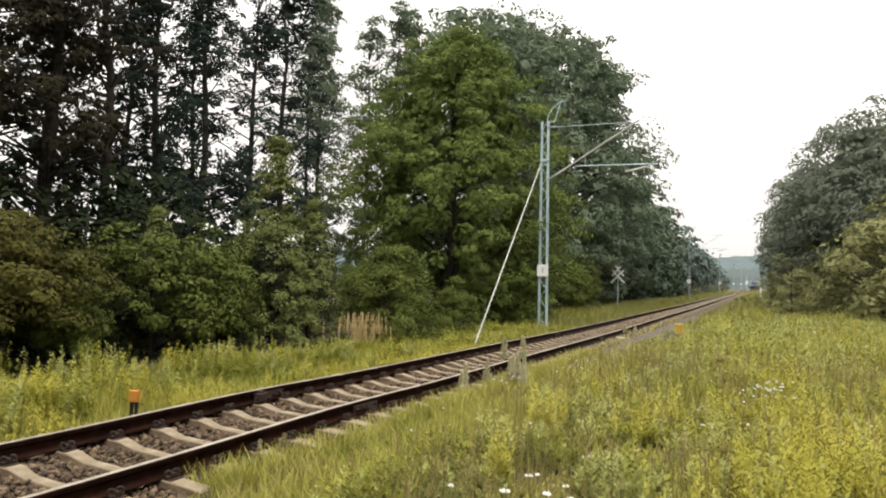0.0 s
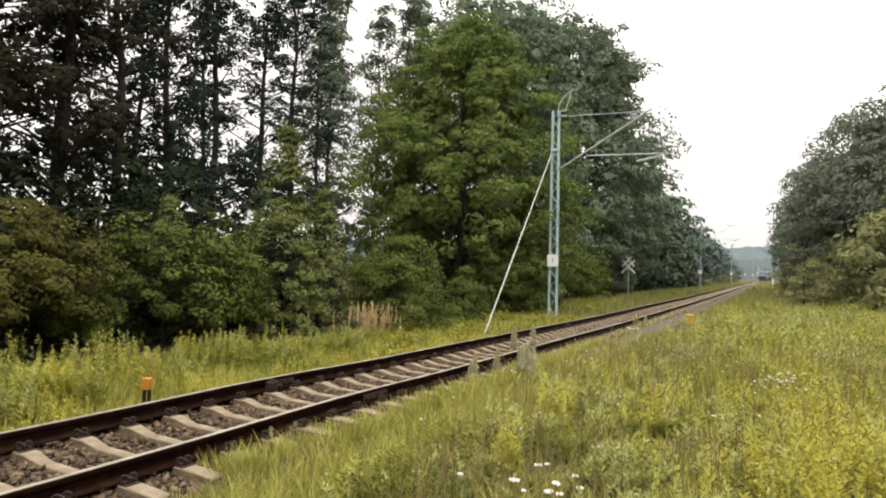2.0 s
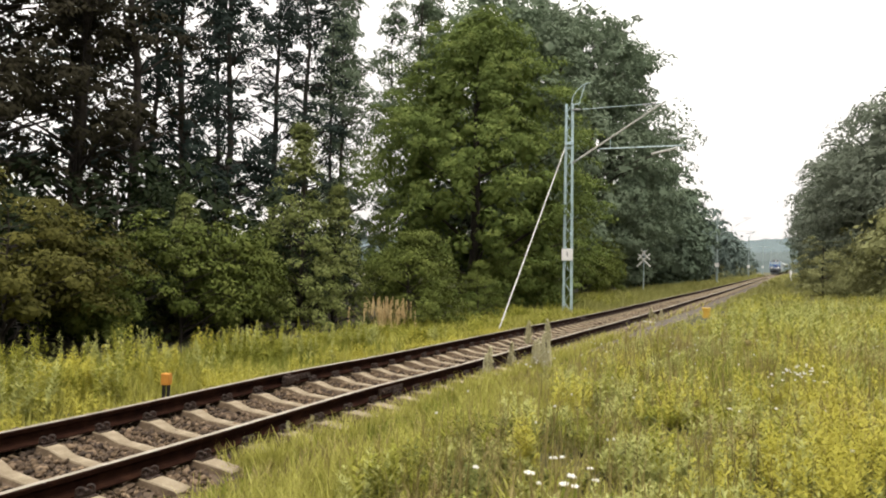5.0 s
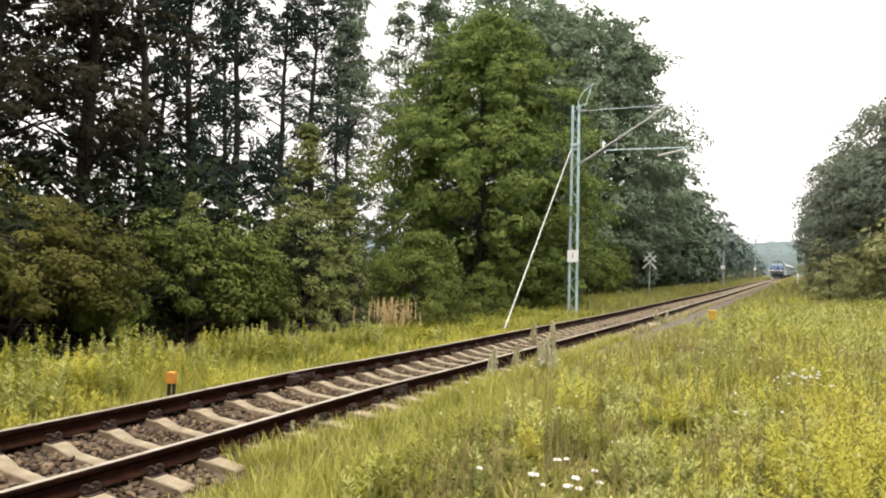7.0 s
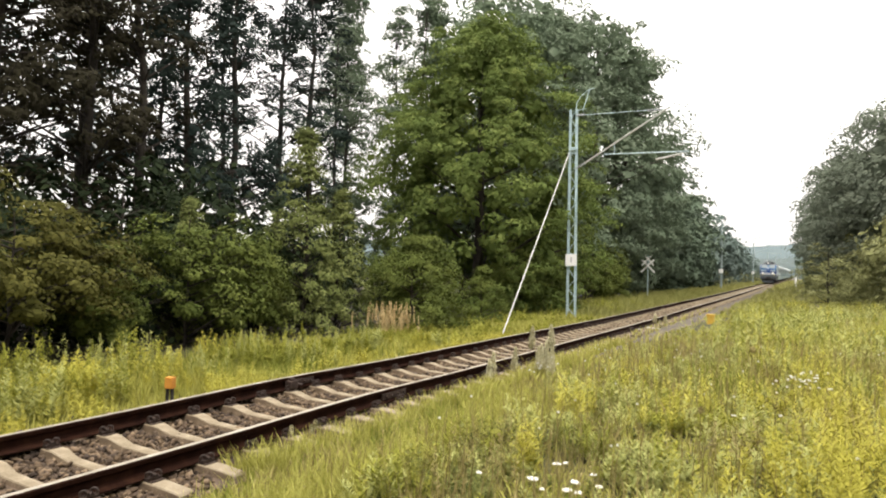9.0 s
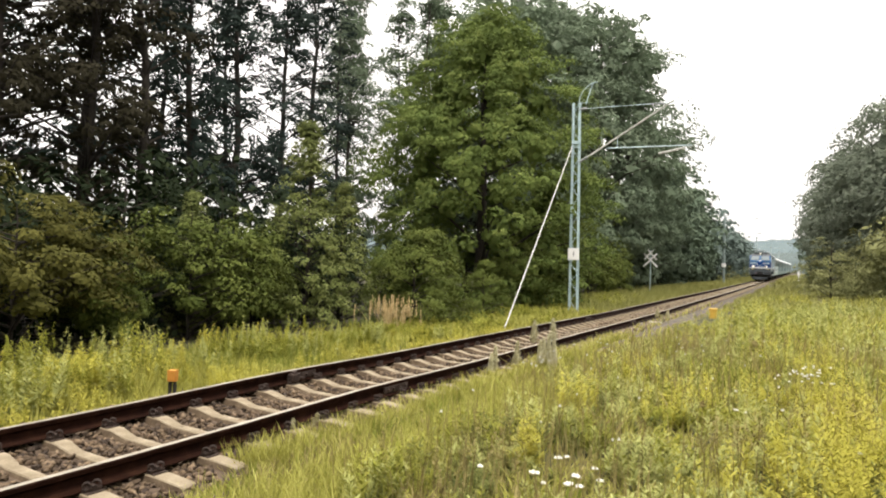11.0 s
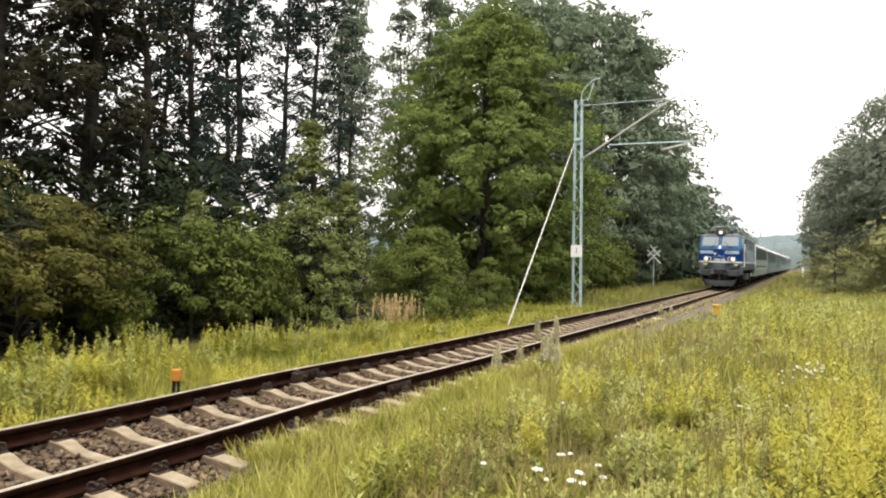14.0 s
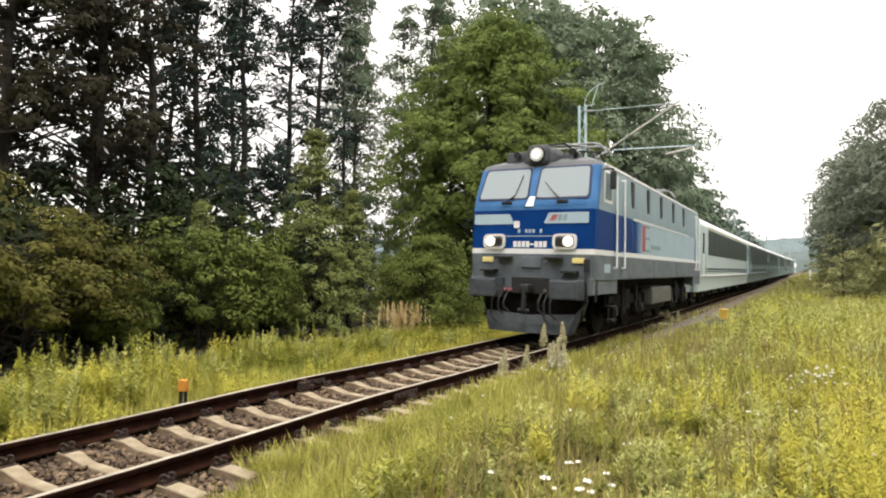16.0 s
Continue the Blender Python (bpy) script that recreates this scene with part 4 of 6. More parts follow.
def build_weeds():
    rng = np.random.default_rng(12)
    for name, label, count, top, mat in (("tall_weeds", "tall green leafy weeds on the verge before the wood", 46, 1.15, L_WEED), ("pale_weeds", "grey-green mugwort tufts on the verge", 18, 1.2, L_SAGE),
                                         ("yellow_weeds", "yellow-green goldenrod tufts along the verge", 30, 0.95, L_YELLOW)):
        x, y, h = tufts(-5.6, -2.7, 2.6, 16.0, count, 12, 0.2, rng, 1.2)
        weeds(name, label, (x, y), h * top * 0.85, h * top, 0.1, mat, rng, 80)
    x, y, h = tufts(-6.2, -2.4, 15.0, 45.0, 90, 10, 0.3, rng, 1.3)
    weeds("verge_weeds", "leafy green weeds along the far verge", (x, y), h * 0.7, h * 0.95, 0.15, L_WEED, rng, 28)
    x, y, h = tufts(-3.6, -1.9, 2.6, 20.0, 90, 10, 0.16, rng, 1.2)
    weeds("low_yellow_weeds", "low yellow-green weeds beside the ballast", (x, y), h * 0.45, h * 0.6, 0.06, L_YELLOW, rng, 40)
    for name, label, count, top, mat, leaf in (("meadow_weeds", "leafy grey-green weeds among the meadow grass", 170, 0.55, L_SAGE, 0.085), ("green_weeds", "leafy green weeds among the meadow grass", 130, 0.52, L_WEED, 0.085),
                                               ("dark_weeds", "low dark green weeds in the hollows of the meadow", 50, 0.4, L_SHADE, 0.08)):
        x, y, h = tufts(2.5, 9.5, 3.6, 16.0, count, 13, 0.13, rng, 1.2)
        weeds(name, label, (x, y), h * top * 0.7, h * top, leaf, mat, rng, 36)
    x, y, h = tufts(2.7, 4.2, 4.4, 6.4, 12, 12, 0.12, rng)
    weeds("thistle_weeds", "dark grey-green thistles and weeds near the ballast edge", (x, y), h * 0.3, h * 0.45, 0.075, L_SHADE, rng, 40)
    x, y, h = tufts(3.5, 18.0, 14.0, 42.0, 160, 10, 0.35, rng, 1.3)
    weeds("far_meadow_weeds", "leafy weeds further out in the meadow", (x, y), h * 0.6, h * 0.8, 0.14, L_SAGE, rng, 24)
    x, y, h = tufts(3.5, 18.0, 14.0, 46.0, 112, 10, 0.4, rng, 1.2)
    weeds("far_green_weeds", "tall green weeds further out in the meadow", (x, y), h * 0.6, h * 0.85, 0.14, L_WEED, rng, 24)
    x, y, h = tufts(3.5, 16.0, 12.0, 46.0, 34, 10, 0.4, rng, 1.1)
    weeds("far_yellow_weeds", "yellow-green goldenrod further out in the meadow", (x, y), h * 0.6, h * 0.85, 0.12, L_YELLOW, rng, 26)
    xs, ys = zip(*[cluster(*c, rng) for c in ((5.95, 5.2, 0.2, 0.45, 46), (6.05, 8.4, 0.2, 0.9, 90), (6.35, 6.4, 0.28, 0.6, 100), (5.45, 5.5, 0.22, 0.25, 34), (6.0, 11.6, 0.2, 0.9, 60), (4.5, 8.4, 0.3, 0.5, 40), (3.3, 7.7, 0.1, 0.3, 30), (3.3, 11.0, 0.25, 0.8, 34), (5.3, 8.6, 0.15, 0.4, 20), (3.62, 5.3, 0.06, 0.15, 16), (7.2, 10.5, 0.6, 1.4, 40), (5.6, 14.0, 0.5, 2.2, 44))])
    weeds("goldenrod_weeds", "bright yellow-green goldenrod patches in the meadow", (np.concatenate(xs), np.concatenate(ys)), 0.32, 0.66, 0.07, L_YELLOW, rng, 52)
    xs, ys = zip(*[cluster(*c, rng) for c in ((9.6, 22.0, 0.5, 1.2, 110), (7.3, 13.5, 0.35, 1.8, 130), (6.1, 7.8, 0.15, 0.4, 40), (3.0, 5.2, 0.4, 0.4, 30), (3.9, 4.7, 0.25, 0.25, 22), (5.4, 6.8, 0.2, 0.4, 26))])
    weeds("brown_weeds", "withered brown-grey weeds in the meadow", (np.concatenate(xs), np.concatenate(ys)), 0.2, 0.5, 0.06, L_STRAW, rng, 34)


def build_flowers():
    rng = np.random.default_rng(21)
    th = empty("white_umbel")
    tagged(th, "white flat flower umbel on a thin green stalk in the meadow", "flower", "white umbels")
    bm = bmesh.new()
    tube(bm, (0, 0, 0), (0.01, 0, 0.24), 0.003, 0.002, seg=5)
    for a in range(7):
        d = a * 0.9
        tube(bm, (0.01, 0, 0.24), (0.01 + 0.04 * math.cos(d), 0.04 * math.sin(d), 0.275), 0.0015, seg=4, cap=False)
    part("stalk", bm, L_WEED, th)
    bm = bmesh.new()
    for k in range(16):
        a, r = k * 2.4, 0.052 * math.sqrt((k + 0.5) / 16)
        tube(bm, (0.01 + r * math.cos(a), r * math.sin(a), 0.276 - r * 0.12), (0.01 + r * math.cos(a), r * math.sin(a), 0.286 - r * 0.12 + rng.uniform(-0.003, 0.003)), 0.0145, 0.009, seg=6)
    part("umbel", bm, M_PETAL, th)
    spots = [(3.95, 4.56, 0.85), (4.01, 5.04, 1.0), (4.08, 5.12, 0.7), (4.23, 4.66, 1.0), (4.3, 4.44, 1.0), (4.38, 4.4, 0.85), (4.36, 4.88, 0.75), (4.44, 4.6, 0.75), (3.45, 4.65, 0.7), (4.08, 4.4, 0.55), (5.12, 7.63, 0.8), (5.22, 7.6, 0.7)]
    for k in range(30):
        spots.append((rng.normal(5.82, 0.17), rng.normal(10.0, 0.6), rng.uniform(0.22, 0.45)))
    for k in range(60):
        spots.append((rng.uniform(1.9, 8.0), rng.uniform(5.0, 15.0), rng.uniform(0.15, 0.34)))
    for k in range(6):
        spots.append((rng.normal(1.8, 0.2), rng.normal(20.6, 0.3), rng.uniform(0.6, 1.0)))
    for k in range(8):
        spots.append((rng.normal(1.9, 0.25), rng.normal(10.4, 0.5), rng.uniform(0.3, 0.5)))
    for k, (x, y, s) in enumerate(spots):
        m = Matrix.Translation((x, y, float(ground_z(x, y)))) @ pose(0, 0, 0, rng.uniform(-9, 9), rng.uniform(-9, 9), rng.uniform(0, 360)) @ Matrix.Diagonal((s * (0.85 if k < 12 else 1.1), s * (0.85 if k < 12 else 1.1), 0.95 if k < 12 else 1.5 if k < 102 else 1.1, 1))
        if k == 0:
            th.matrix_basis = m
        else:
            copy_thing(th, m)


def build_stalks():
    """Plumes beside the rail, dry reeds before the wood and single dark stalks."""
    rng = np.random.default_rng(33)

    def stalk_clump(name, label, x, y, tops, mat, head_len, head_w, per):
        th = empty(name, Matrix.Translation((x, y, float(ground_z(x, y)))))
        tagged(th, label, "weeds")
        for dx, dy, h in tops:
            bm = bmesh.new()
            tube(bm, (dx * 0.3, dy * 0.3, -0.03), (dx, dy, h), 0.006, 0.003, seg=5)
            st = part("stalk", bm, L_DRY if name == "dry_reeds" else L_STRAW, th)
            if per:
                z = h - head_len + head_len * rng.uniform(0, 1, per)
                c = np.stack([np.full(per, dx), np.full(per, dy), z], 1)
                head = tagged(new("plume", quads_mesh("plume", leaves(c, head_w * (0.12 + np.clip((h - z) / head_len, 0, 1) ** 0.7) * np.clip((z - h + head_len) / head_len * 4 + 0.3, 0.3, 1) * rng.uniform(0.6, 1.25, per), 4, 0.026, rng, 0.3, 1.0, 0.35), mat)), kind="stuff")
                head.parent = st
        return th

    stalk_clump("plume_weed", "pale silvery plumed weed standing beside the rail", 1.5, 11.6, [(-0.2, 0.0, 0.95), (0.16, 0.02, 1.0), (0.1, -0.3, 0.66), (0.0, -0.2, 0.6), (0.2, -0.25, 0.52), (0.12, -0.1, 0.7), (-0.42, -0.3, 0.55), (-0.6, -0.9, 0.5), (-0.5, -1.3, 0.42), (0.24, -0.12, 0.62), (0.28, -0.2, 0.45)], L_SILVER, 0.44, 0.07, 150)
    stalk_clump("plume_weed", "short pale plumed weed beside the rail", 1.35, 24.5, [(-0.1, 0.0, 0.62), (0.24, 0.1, 0.58), (0.05, 0.05, 0.4)], L_SILVER, 0.3, 0.08, 120)
    stalk_clump("dry_stalk", "thin dark withered flower stalk in the meadow", 5.25, 8.6, [(0.0, 0.0, 0.95)], L_STRAW, 0.08, 0.05, 30)
    stalk_clump("dry_stalk", "thin dark withered flower stalk in the meadow", 4.95, 6.2, [(0.0, 0.0, 0.6)], L_STRAW, 0.05, 0.03, 20)
    stalk_clump("dry_stalk", "thin grey grass stalk beside the rail", 1.2, 5.0, [(0.0, 0.0, 0.4), (0.1, 0.2, 0.38), (-0.1, 0.5, 0.35)], L_SILVER, 0.08, 0.015, 18)
    tops = [(rng.normal(0, 0.32), rng.normal(0, 0.4), rng.uniform(0.75, 1.2)) for k in range(56)]
    stalk_clump("dry_reeds", "clump of dry tan reeds before the wood", -5.35, 16.6, tops, L_DRY, 0.5, 0.03, 26)


def plant(name, label, category, group, kind, h, mat, head_mat, rng):
    """One standing weed: a stem, its leaves and a head, each a part."""
    th = empty(name)
    tagged(th, label, category, group)
    bm = bmesh.new()
    bend = [(0, 0, -0.05), (0.02 * h, 0.01, 0.4 * h), (0.0, 0.03 * h, 0.75 * h), (0.04 * h, 0.02 * h, h)]
    for k in range(3):
        tube(bm, bend[k], bend[k + 1], 0.009 - 0.002 * k, 0.007 - 0.002 * k, seg=5, cap=False)
    part("stem", bm, L_WEED, th)
    n = {"spire": 130, "mugwort": 150, "broad": 64, "golden": 120}[kind]
    top = {"spire": 0.8, "mugwort": 0.95, "broad": 1.0, "golden": 0.85}[kind]
    f = rng.uniform(0.06, top, n)
    a = rng.uniform(0, 2 * np.pi, n)
    long = {"spire": 0.13, "mugwort": 0.11, "broad": 0.15, "golden": 0.1}[kind]
    ln = long * (1.2 - 0.6 * f) * rng.uniform(0.6, 1.3, n)
    out = {"spire": 0.0, "mugwort": 0.16, "broad": 0.05, "golden": 0.04}[kind] * (1.1 - f) * rng.uniform(0, 1, n)
    w = {"spire": 0.13, "mugwort": 0.12, "broad": 0.3, "golden": 0.13}[kind]
    rise = {"spire": 0.8, "mugwort": 0.9, "broad": 0.1, "golden": 0.7}[kind] * ln * rng.uniform(0.3, 1.2, n)
    cx, sx = np.cos(a), np.sin(a)
    px, py, pz = cx * out, sx * out + 0.02 * h * f, f * h
    dx, dy = cx * ln, sx * ln
    v = np.stack([np.stack([px, py, pz], -1), np.stack([px + dx * 0.5 - dy * w, py + dy * 0.5 + dx * w, pz + rise * 0.7], -1),
                  np.stack([px + dx, py + dy, pz + rise * (0.4 if kind == "broad" else 1.0)], -1), np.stack([px + dx * 0.5 + dy * w, py + dy * 0.5 - dx * w, pz + rise * 0.7], -1)], 1)
    new("leaves", quads_mesh("leaves", v, mat)).parent = th
    if head_mat:
        n = 90
        t = rng.uniform(0, 1, n)
        z = h * (0.72 + 0.32 * t)
        c = np.stack([np.full(n, 0.03 * h), np.full(n, 0.02 * h), z], 1)
        r = {"spire": 0.075, "mugwort": 0.07, "golden": 0.1, "broad": 0.08}[kind] * (1.03 - t) ** 0.7
        tagged(new("flower_head", quads_mesh("flower_head", leaves(c, r, 2, 0.03, rng, 0.6, 1.0, 0.4), head_mat)), kind="stuff").parent = th
    return th


def build_plants():
    """Single tall weeds on the verge and in the meadow that stand out one by one."""
    rng = np.random.default_rng(77)
    verge = [plant("spire_weed", "tall green weed with a pointed leafy spire on the verge", "weed", "tall weeds on the verge", "spire", 1.45, L_WEED, L_WEED, rng),
             plant("spire_weed", "tall yellow-green weed with a pointed spire on the verge", "weed", "tall weeds on the verge", "spire", 1.25, L_YELLOW, L_WEED, rng),
             plant("mugwort", "bushy grey-green mugwort with pale plumes on the verge", "weed", "tall weeds on the verge", "mugwort", 1.35, L_SAGE, L_SAGE, rng),
             plant("nettle", "broad-leaved dark green nettle on the verge", "weed", "tall weeds on the verge", "broad", 1.15, L_SHADE, None, rng),
             plant("dock_weed", "tall dock with a withered pinkish-brown seed head", "weed", "tall weeds on the verge", "broad", 1.3, L_WEED, L_STRAW, rng)]
    field_kinds = [plant("goldenrod", "bright yellow-green goldenrod plant in the meadow", "weed", "goldenrods in the meadow", "golden", 0.72, L_YELLOW, L_YELLOW, rng),
                   plant("sage_weed", "leafy grey-green weed in the meadow", "weed", "weeds in the meadow", "mugwort", 0.6, L_SAGE, None, rng)]

    def scatter(kinds, spots):
        seen = set()
        for k, x, y, s in spots:
            m = Matrix.Translation((x, y, float(ground_z(x, y)))) @ pose(0, 0, 0, rng.uniform(-7, 7), rng.uniform(-7, 7), rng.uniform(0, 360)) @ Matrix.Diagonal((s, s, s * rng.uniform(0.9, 1.1), 1))
            if k in seen:
                copy_thing(kinds[k], m)
            else:
                kinds[k].matrix_basis = m
                seen.add(k)

    spots = []
    for i in range(130):
        y = 2.8 + 20.0 * rng.uniform(0, 1) ** 1.25
        spots.append((int(rng.choice(5, p=[0.32, 0.22, 0.2, 0.16, 0.1])), rng.uniform(-5.7, -3.0), y, rng.uniform(0.55, 0.98) * float(verge_height(y))))
    scatter(verge, spots)
    spots = []
    for i in range(70):
        k = int(rng.uniform() < 0.4)
        if k == 0:
            x, y = rng.normal(6.3, 0.5), rng.normal(7.2, 1.6)
        else:
            x, y = rng.uniform(2.2, 6.4), rng.uniform(4.2, 11.0)
        spots.append((k, x, max(y, 4.6), rng.uniform(0.5, 0.95)))
    scatter(field_kinds, spots)


def build_mast(m, label, full=True):
    """A lattice mast of two channels with lacing, and its cantilever over the track."""
    th = empty("catenary_mast", m)
    tagged(th, label, "mast", "masts of the line")
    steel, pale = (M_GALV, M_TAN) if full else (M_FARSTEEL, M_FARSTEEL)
    H, thin = 9.62, 1.0 if full else 0.6
    if not full:
        bm = bmesh.new()
        tube(bm, (0, 0, -0.5), (0, 0, H), 0.15, 0.11, seg=12)
        part("pole", bm, steel, th)
    half = lambda z: 0.165 - 0.04 * z / H
    for s in (-1, 1) if full else ():
        bm = bmesh.new()
        b0, b1 = s * half(0), s * half(H)
        for yy in (-0.055, 0.055):
            bar(bm, (b0, yy, -0.5), (b1, yy, H), 0.05, 0.012)
        bar(bm, (b0 + s * 0.022, 0, -0.5), (b1 + s * 0.022, 0, H), 0.012, 0.12)
        part("leg", bm, steel, th)
    for yy in (-0.064, 0.064) if full else ():
        n = 22
        for i in range(n):
            z0, z1 = H * i / n, H * (i + 1) / n
            s = 1 if i % 2 else -1
            bm = bmesh.new()
            bar(bm, (-s * half(z0), yy, z0), (s * half(z1), yy, z1), 0.035, 0.008)
            part("lacing_bar", bm, steel, th)
    bm = bmesh.new()
    block(bm, -0.3, 0.3, -0.3, 0.3, -0.6, 0.02, 0.03)
    part("foundation", bm, M_CONCRETE, th, "grey concrete block")
    py = -0.095 - (0 if full else 0.08)
    bm = bmesh.new()
    block(bm, -0.265, 0.265, py - 0.02, py, 2.33, 2.88, 0.012)
    sign = part("plate", bm, M_WHITE, th, "white enamel number plate")
    bm = bmesh.new()
    block(bm, -0.022, 0.022, py - 0.0245, py - 0.021, 2.5, 2.74)
    part("marking", bm, M_TANKGREY, sign, "grey upright bar")
    for z in (2.45, 2.76):
        bm = bmesh.new()
        block(bm, -0.2, 0.2, py, py + 0.03, z - 0.02, z + 0.02)
        part("plate_bracket", bm, steel, sign)
    bm = bmesh.new()
    block(bm, -0.19, 0.19, -0.1, 0.1, 7.7, 7.83, 0.01)
    block(bm, -0.23, 0.21, -0.03, 0.03, 7.52, 7.6, 0.01)
    part("collar", bm, steel, th)
    bm = bmesh.new()
    tube(bm, (0.55, 0, 7.07), (4.3, 0, 9.3), 0.04 * thin)
    part("cantilever_tube", bm, pale, th, "pale slanting cantilever tube")
    bm = bmesh.new()
    tube(bm, (0.5, 0, 9.31), (4.35, 0, 9.2), 0.016 * thin)
    part("top_tie", bm, steel, th)
    bm = bmesh.new()
    tube(bm, (1.42, 0, 7.41), (5.05, 0, 7.29), 0.028 * thin)
    tube(bm, (1.9, 0, 7.4), (1.9, 0, 7.88), 0.015, seg=6)
    part("registration_arm", bm, steel, th)
    bm = bmesh.new()
    tube(bm, (3.68, 0, 7.02), (4.75, 0, 7.2), 0.045 * thin)
    tube(bm, (4.75, 0, 7.2), (4.8, 0, 7.3), 0.02, seg=6)
    part("steady_arm", bm, pale, th, "short pale steady arm")
    for a, b in (((0.15, 0, 6.84), (0.55, 0, 7.07)), ((0.12, 0, 9.32), (0.5, 0, 9.31)), ((3.3, 0, 9.22), (3.9, 0, 9.2))):
        bm = bmesh.new()
        for k in range(6):
            p = Vector(a).lerp(Vector(b), (k + 0.5) / 6)
            d = (Vector(b) - Vector(a)).normalized() * 0.022
            tube(bm, p - d, p + d, 0.06, 0.035, seg=10)
        tube(bm, a, b, 0.025, seg=6)
        part("insulator", bm, M_PORCELAIN, th, "grey ribbed insulator")
    bm = bmesh.new()
    pts = [(0.1, 0, 9.6), (0.14, 0, 9.9), (0.32, 0, 10.18), (0.62, 0, 10.42), (0.95, 0, 10.5)]
    for a, b in zip(pts, pts[1:]):
        tube(bm, a, b, 0.02, seg=6)
    tube(bm, (0.42, 0, 9.5), (0.75, 0, 10.5), 0.024, seg=6)
    tube(bm, (0.1, 0, 9.55), (0.55, 0, 9.6), 0.02, seg=6)
    part("horn", bm, steel, th)
    if full:
        bm = bmesh.new()
        tube(bm, (-0.18, -0.05, 7.56), (0.87, -9.9, 0.0), 0.022)
        part("guy_strut", bm, pale, th, "pale slanting guy rod to the ground")
    return th


def build_line_side():
    build_mast(Matrix.Translation((-3.2, 28.5, -0.3)) @ pose(0, 0, 0, 0, -0.6, 0), "pale blue-grey lattice catenary mast with slanting guy rod and white plate")
    for y in (97.0, 166.0, 235.0, 300.0):
        x = float(line_x(y)) - 3.5
        build_mast(Matrix.Translation((x, y, float(grade(y)) - 0.3)) @ pose(0, 0, 0, 0, 0, 0), "distant pale grey lattice catenary mast beside the track", False)
    # crossing sign
    th = empty("crossing_sign", Matrix.Translation((-4.9, 55.0, float(ground_z(-4.9, 55.0)))))
    tagged(th, "white double-cross warning sign on a thin grey post", "sign")
    bm = bmesh.new()
    tube(bm, (0, 0, -0.1), (0, 0, 3.85), 0.04)
    part("post", bm, M_GALV, th)
    for a, b in (((-0.5, 0, 3.0), (0.3, 0, 3.92)), ((0.5, 0, 3.0), (-0.3, 0, 3.92)), ((-0.56, 0, 2.42), (0.5, 0, 3.5)), ((0.56, 0, 2.42), (-0.5, 0, 3.5))):
        bm = bmesh.new()
        d = Vector(b) - Vector(a)
        yy = -0.06 if d.x > 0 else -0.075
        bmesh.ops.create_cube(bm, size=1.0, matrix=Matrix.Translation((Vector(a) + Vector(b)) / 2 + Vector((0, yy, 0))) @ Matrix.Rotation(-math.atan2(d.z, d.x), 4, "Y") @ Matrix.Diagonal((d.length, 0.012, 0.12, 1)))
        part("arm", bm, M_WHITE, th)
    # far signal and white markers
    th = empty("signal_post", Matrix.Translation((1.4, 340.0, float(grade(340.0)) - 0.3)))
    tagged(th, "distant signal post with a white plate beside the line", "signal")
    bm = bmesh.new()
    tube(bm, (0, 0, -0.3), (0, 0, 6.6), 0.12, 0.09)
    part("post", bm, M_GALV, th)
    bm = bmesh.new()
    block(bm, -0.5, 0.5, -0.16, -0.1, 2.6, 4.4, 0.05)
    part("plate", bm, M_WHITE, th, "white plate")
    for x, y, hh in ((6.3, 120.0, 2.0),):
        th = empty("marker_stone", Matrix.Translation((x, y, float(ground_z(x, y)))))
        tagged(th, "small distant white marker beside the line", "marker")
        bm = bmesh.new()
        block(bm, -0.12, 0.12, -0.1, 0.1, -0.2, hh, 0.04)
        part("stone", bm, M_WHITE, th)
    # orange marker
    gz = float(ground_z(-2.05, 6.1))
    th = empty("marker_post", Matrix.Translation((-2.05, 6.1, gz)) @ pose(0, 0, 0, 0, 0, 20) @ Matrix.Diagonal((0.8, 0.8, 0.8, 1)))
    tagged(th, "small marker post with orange head and black legs in the grass", "marker")
    bm = bmesh.new()
    block(bm, -0.075, 0.075, -0.06, 0.06, 0.4, 0.6, 0.012)
    part("head", bm, M_ORANGE, th, "bright orange block")
    for s in (-1, 1):
        bm = bmesh.new()
        block(bm, s * 0.045 - 0.02, s * 0.045 + 0.02, -0.03, 0.03, -0.1, 0.405, 0.005)
        part("leg", bm, M_BLACK, th)
    gz = float(ground_z(2.85, 27.5))
    th = empty("cable_box", Matrix.Translation((2.85, 27.5, gz)))
    tagged(th, "small faded orange lineside cable box in the grass", "cable box")
    bm = bmesh.new()
    block(bm, -0.13, 0.13, -0.12, 0.12, -0.1, 0.3, 0.02)
    part("body", bm, M_AMBERBOX, th)
    bm = bmesh.new()
    block(bm, -0.155, 0.155, -0.145, 0.145, 0.3, 0.38, 0.025)
    part("lid", bm, M_AMBERBOX, th)


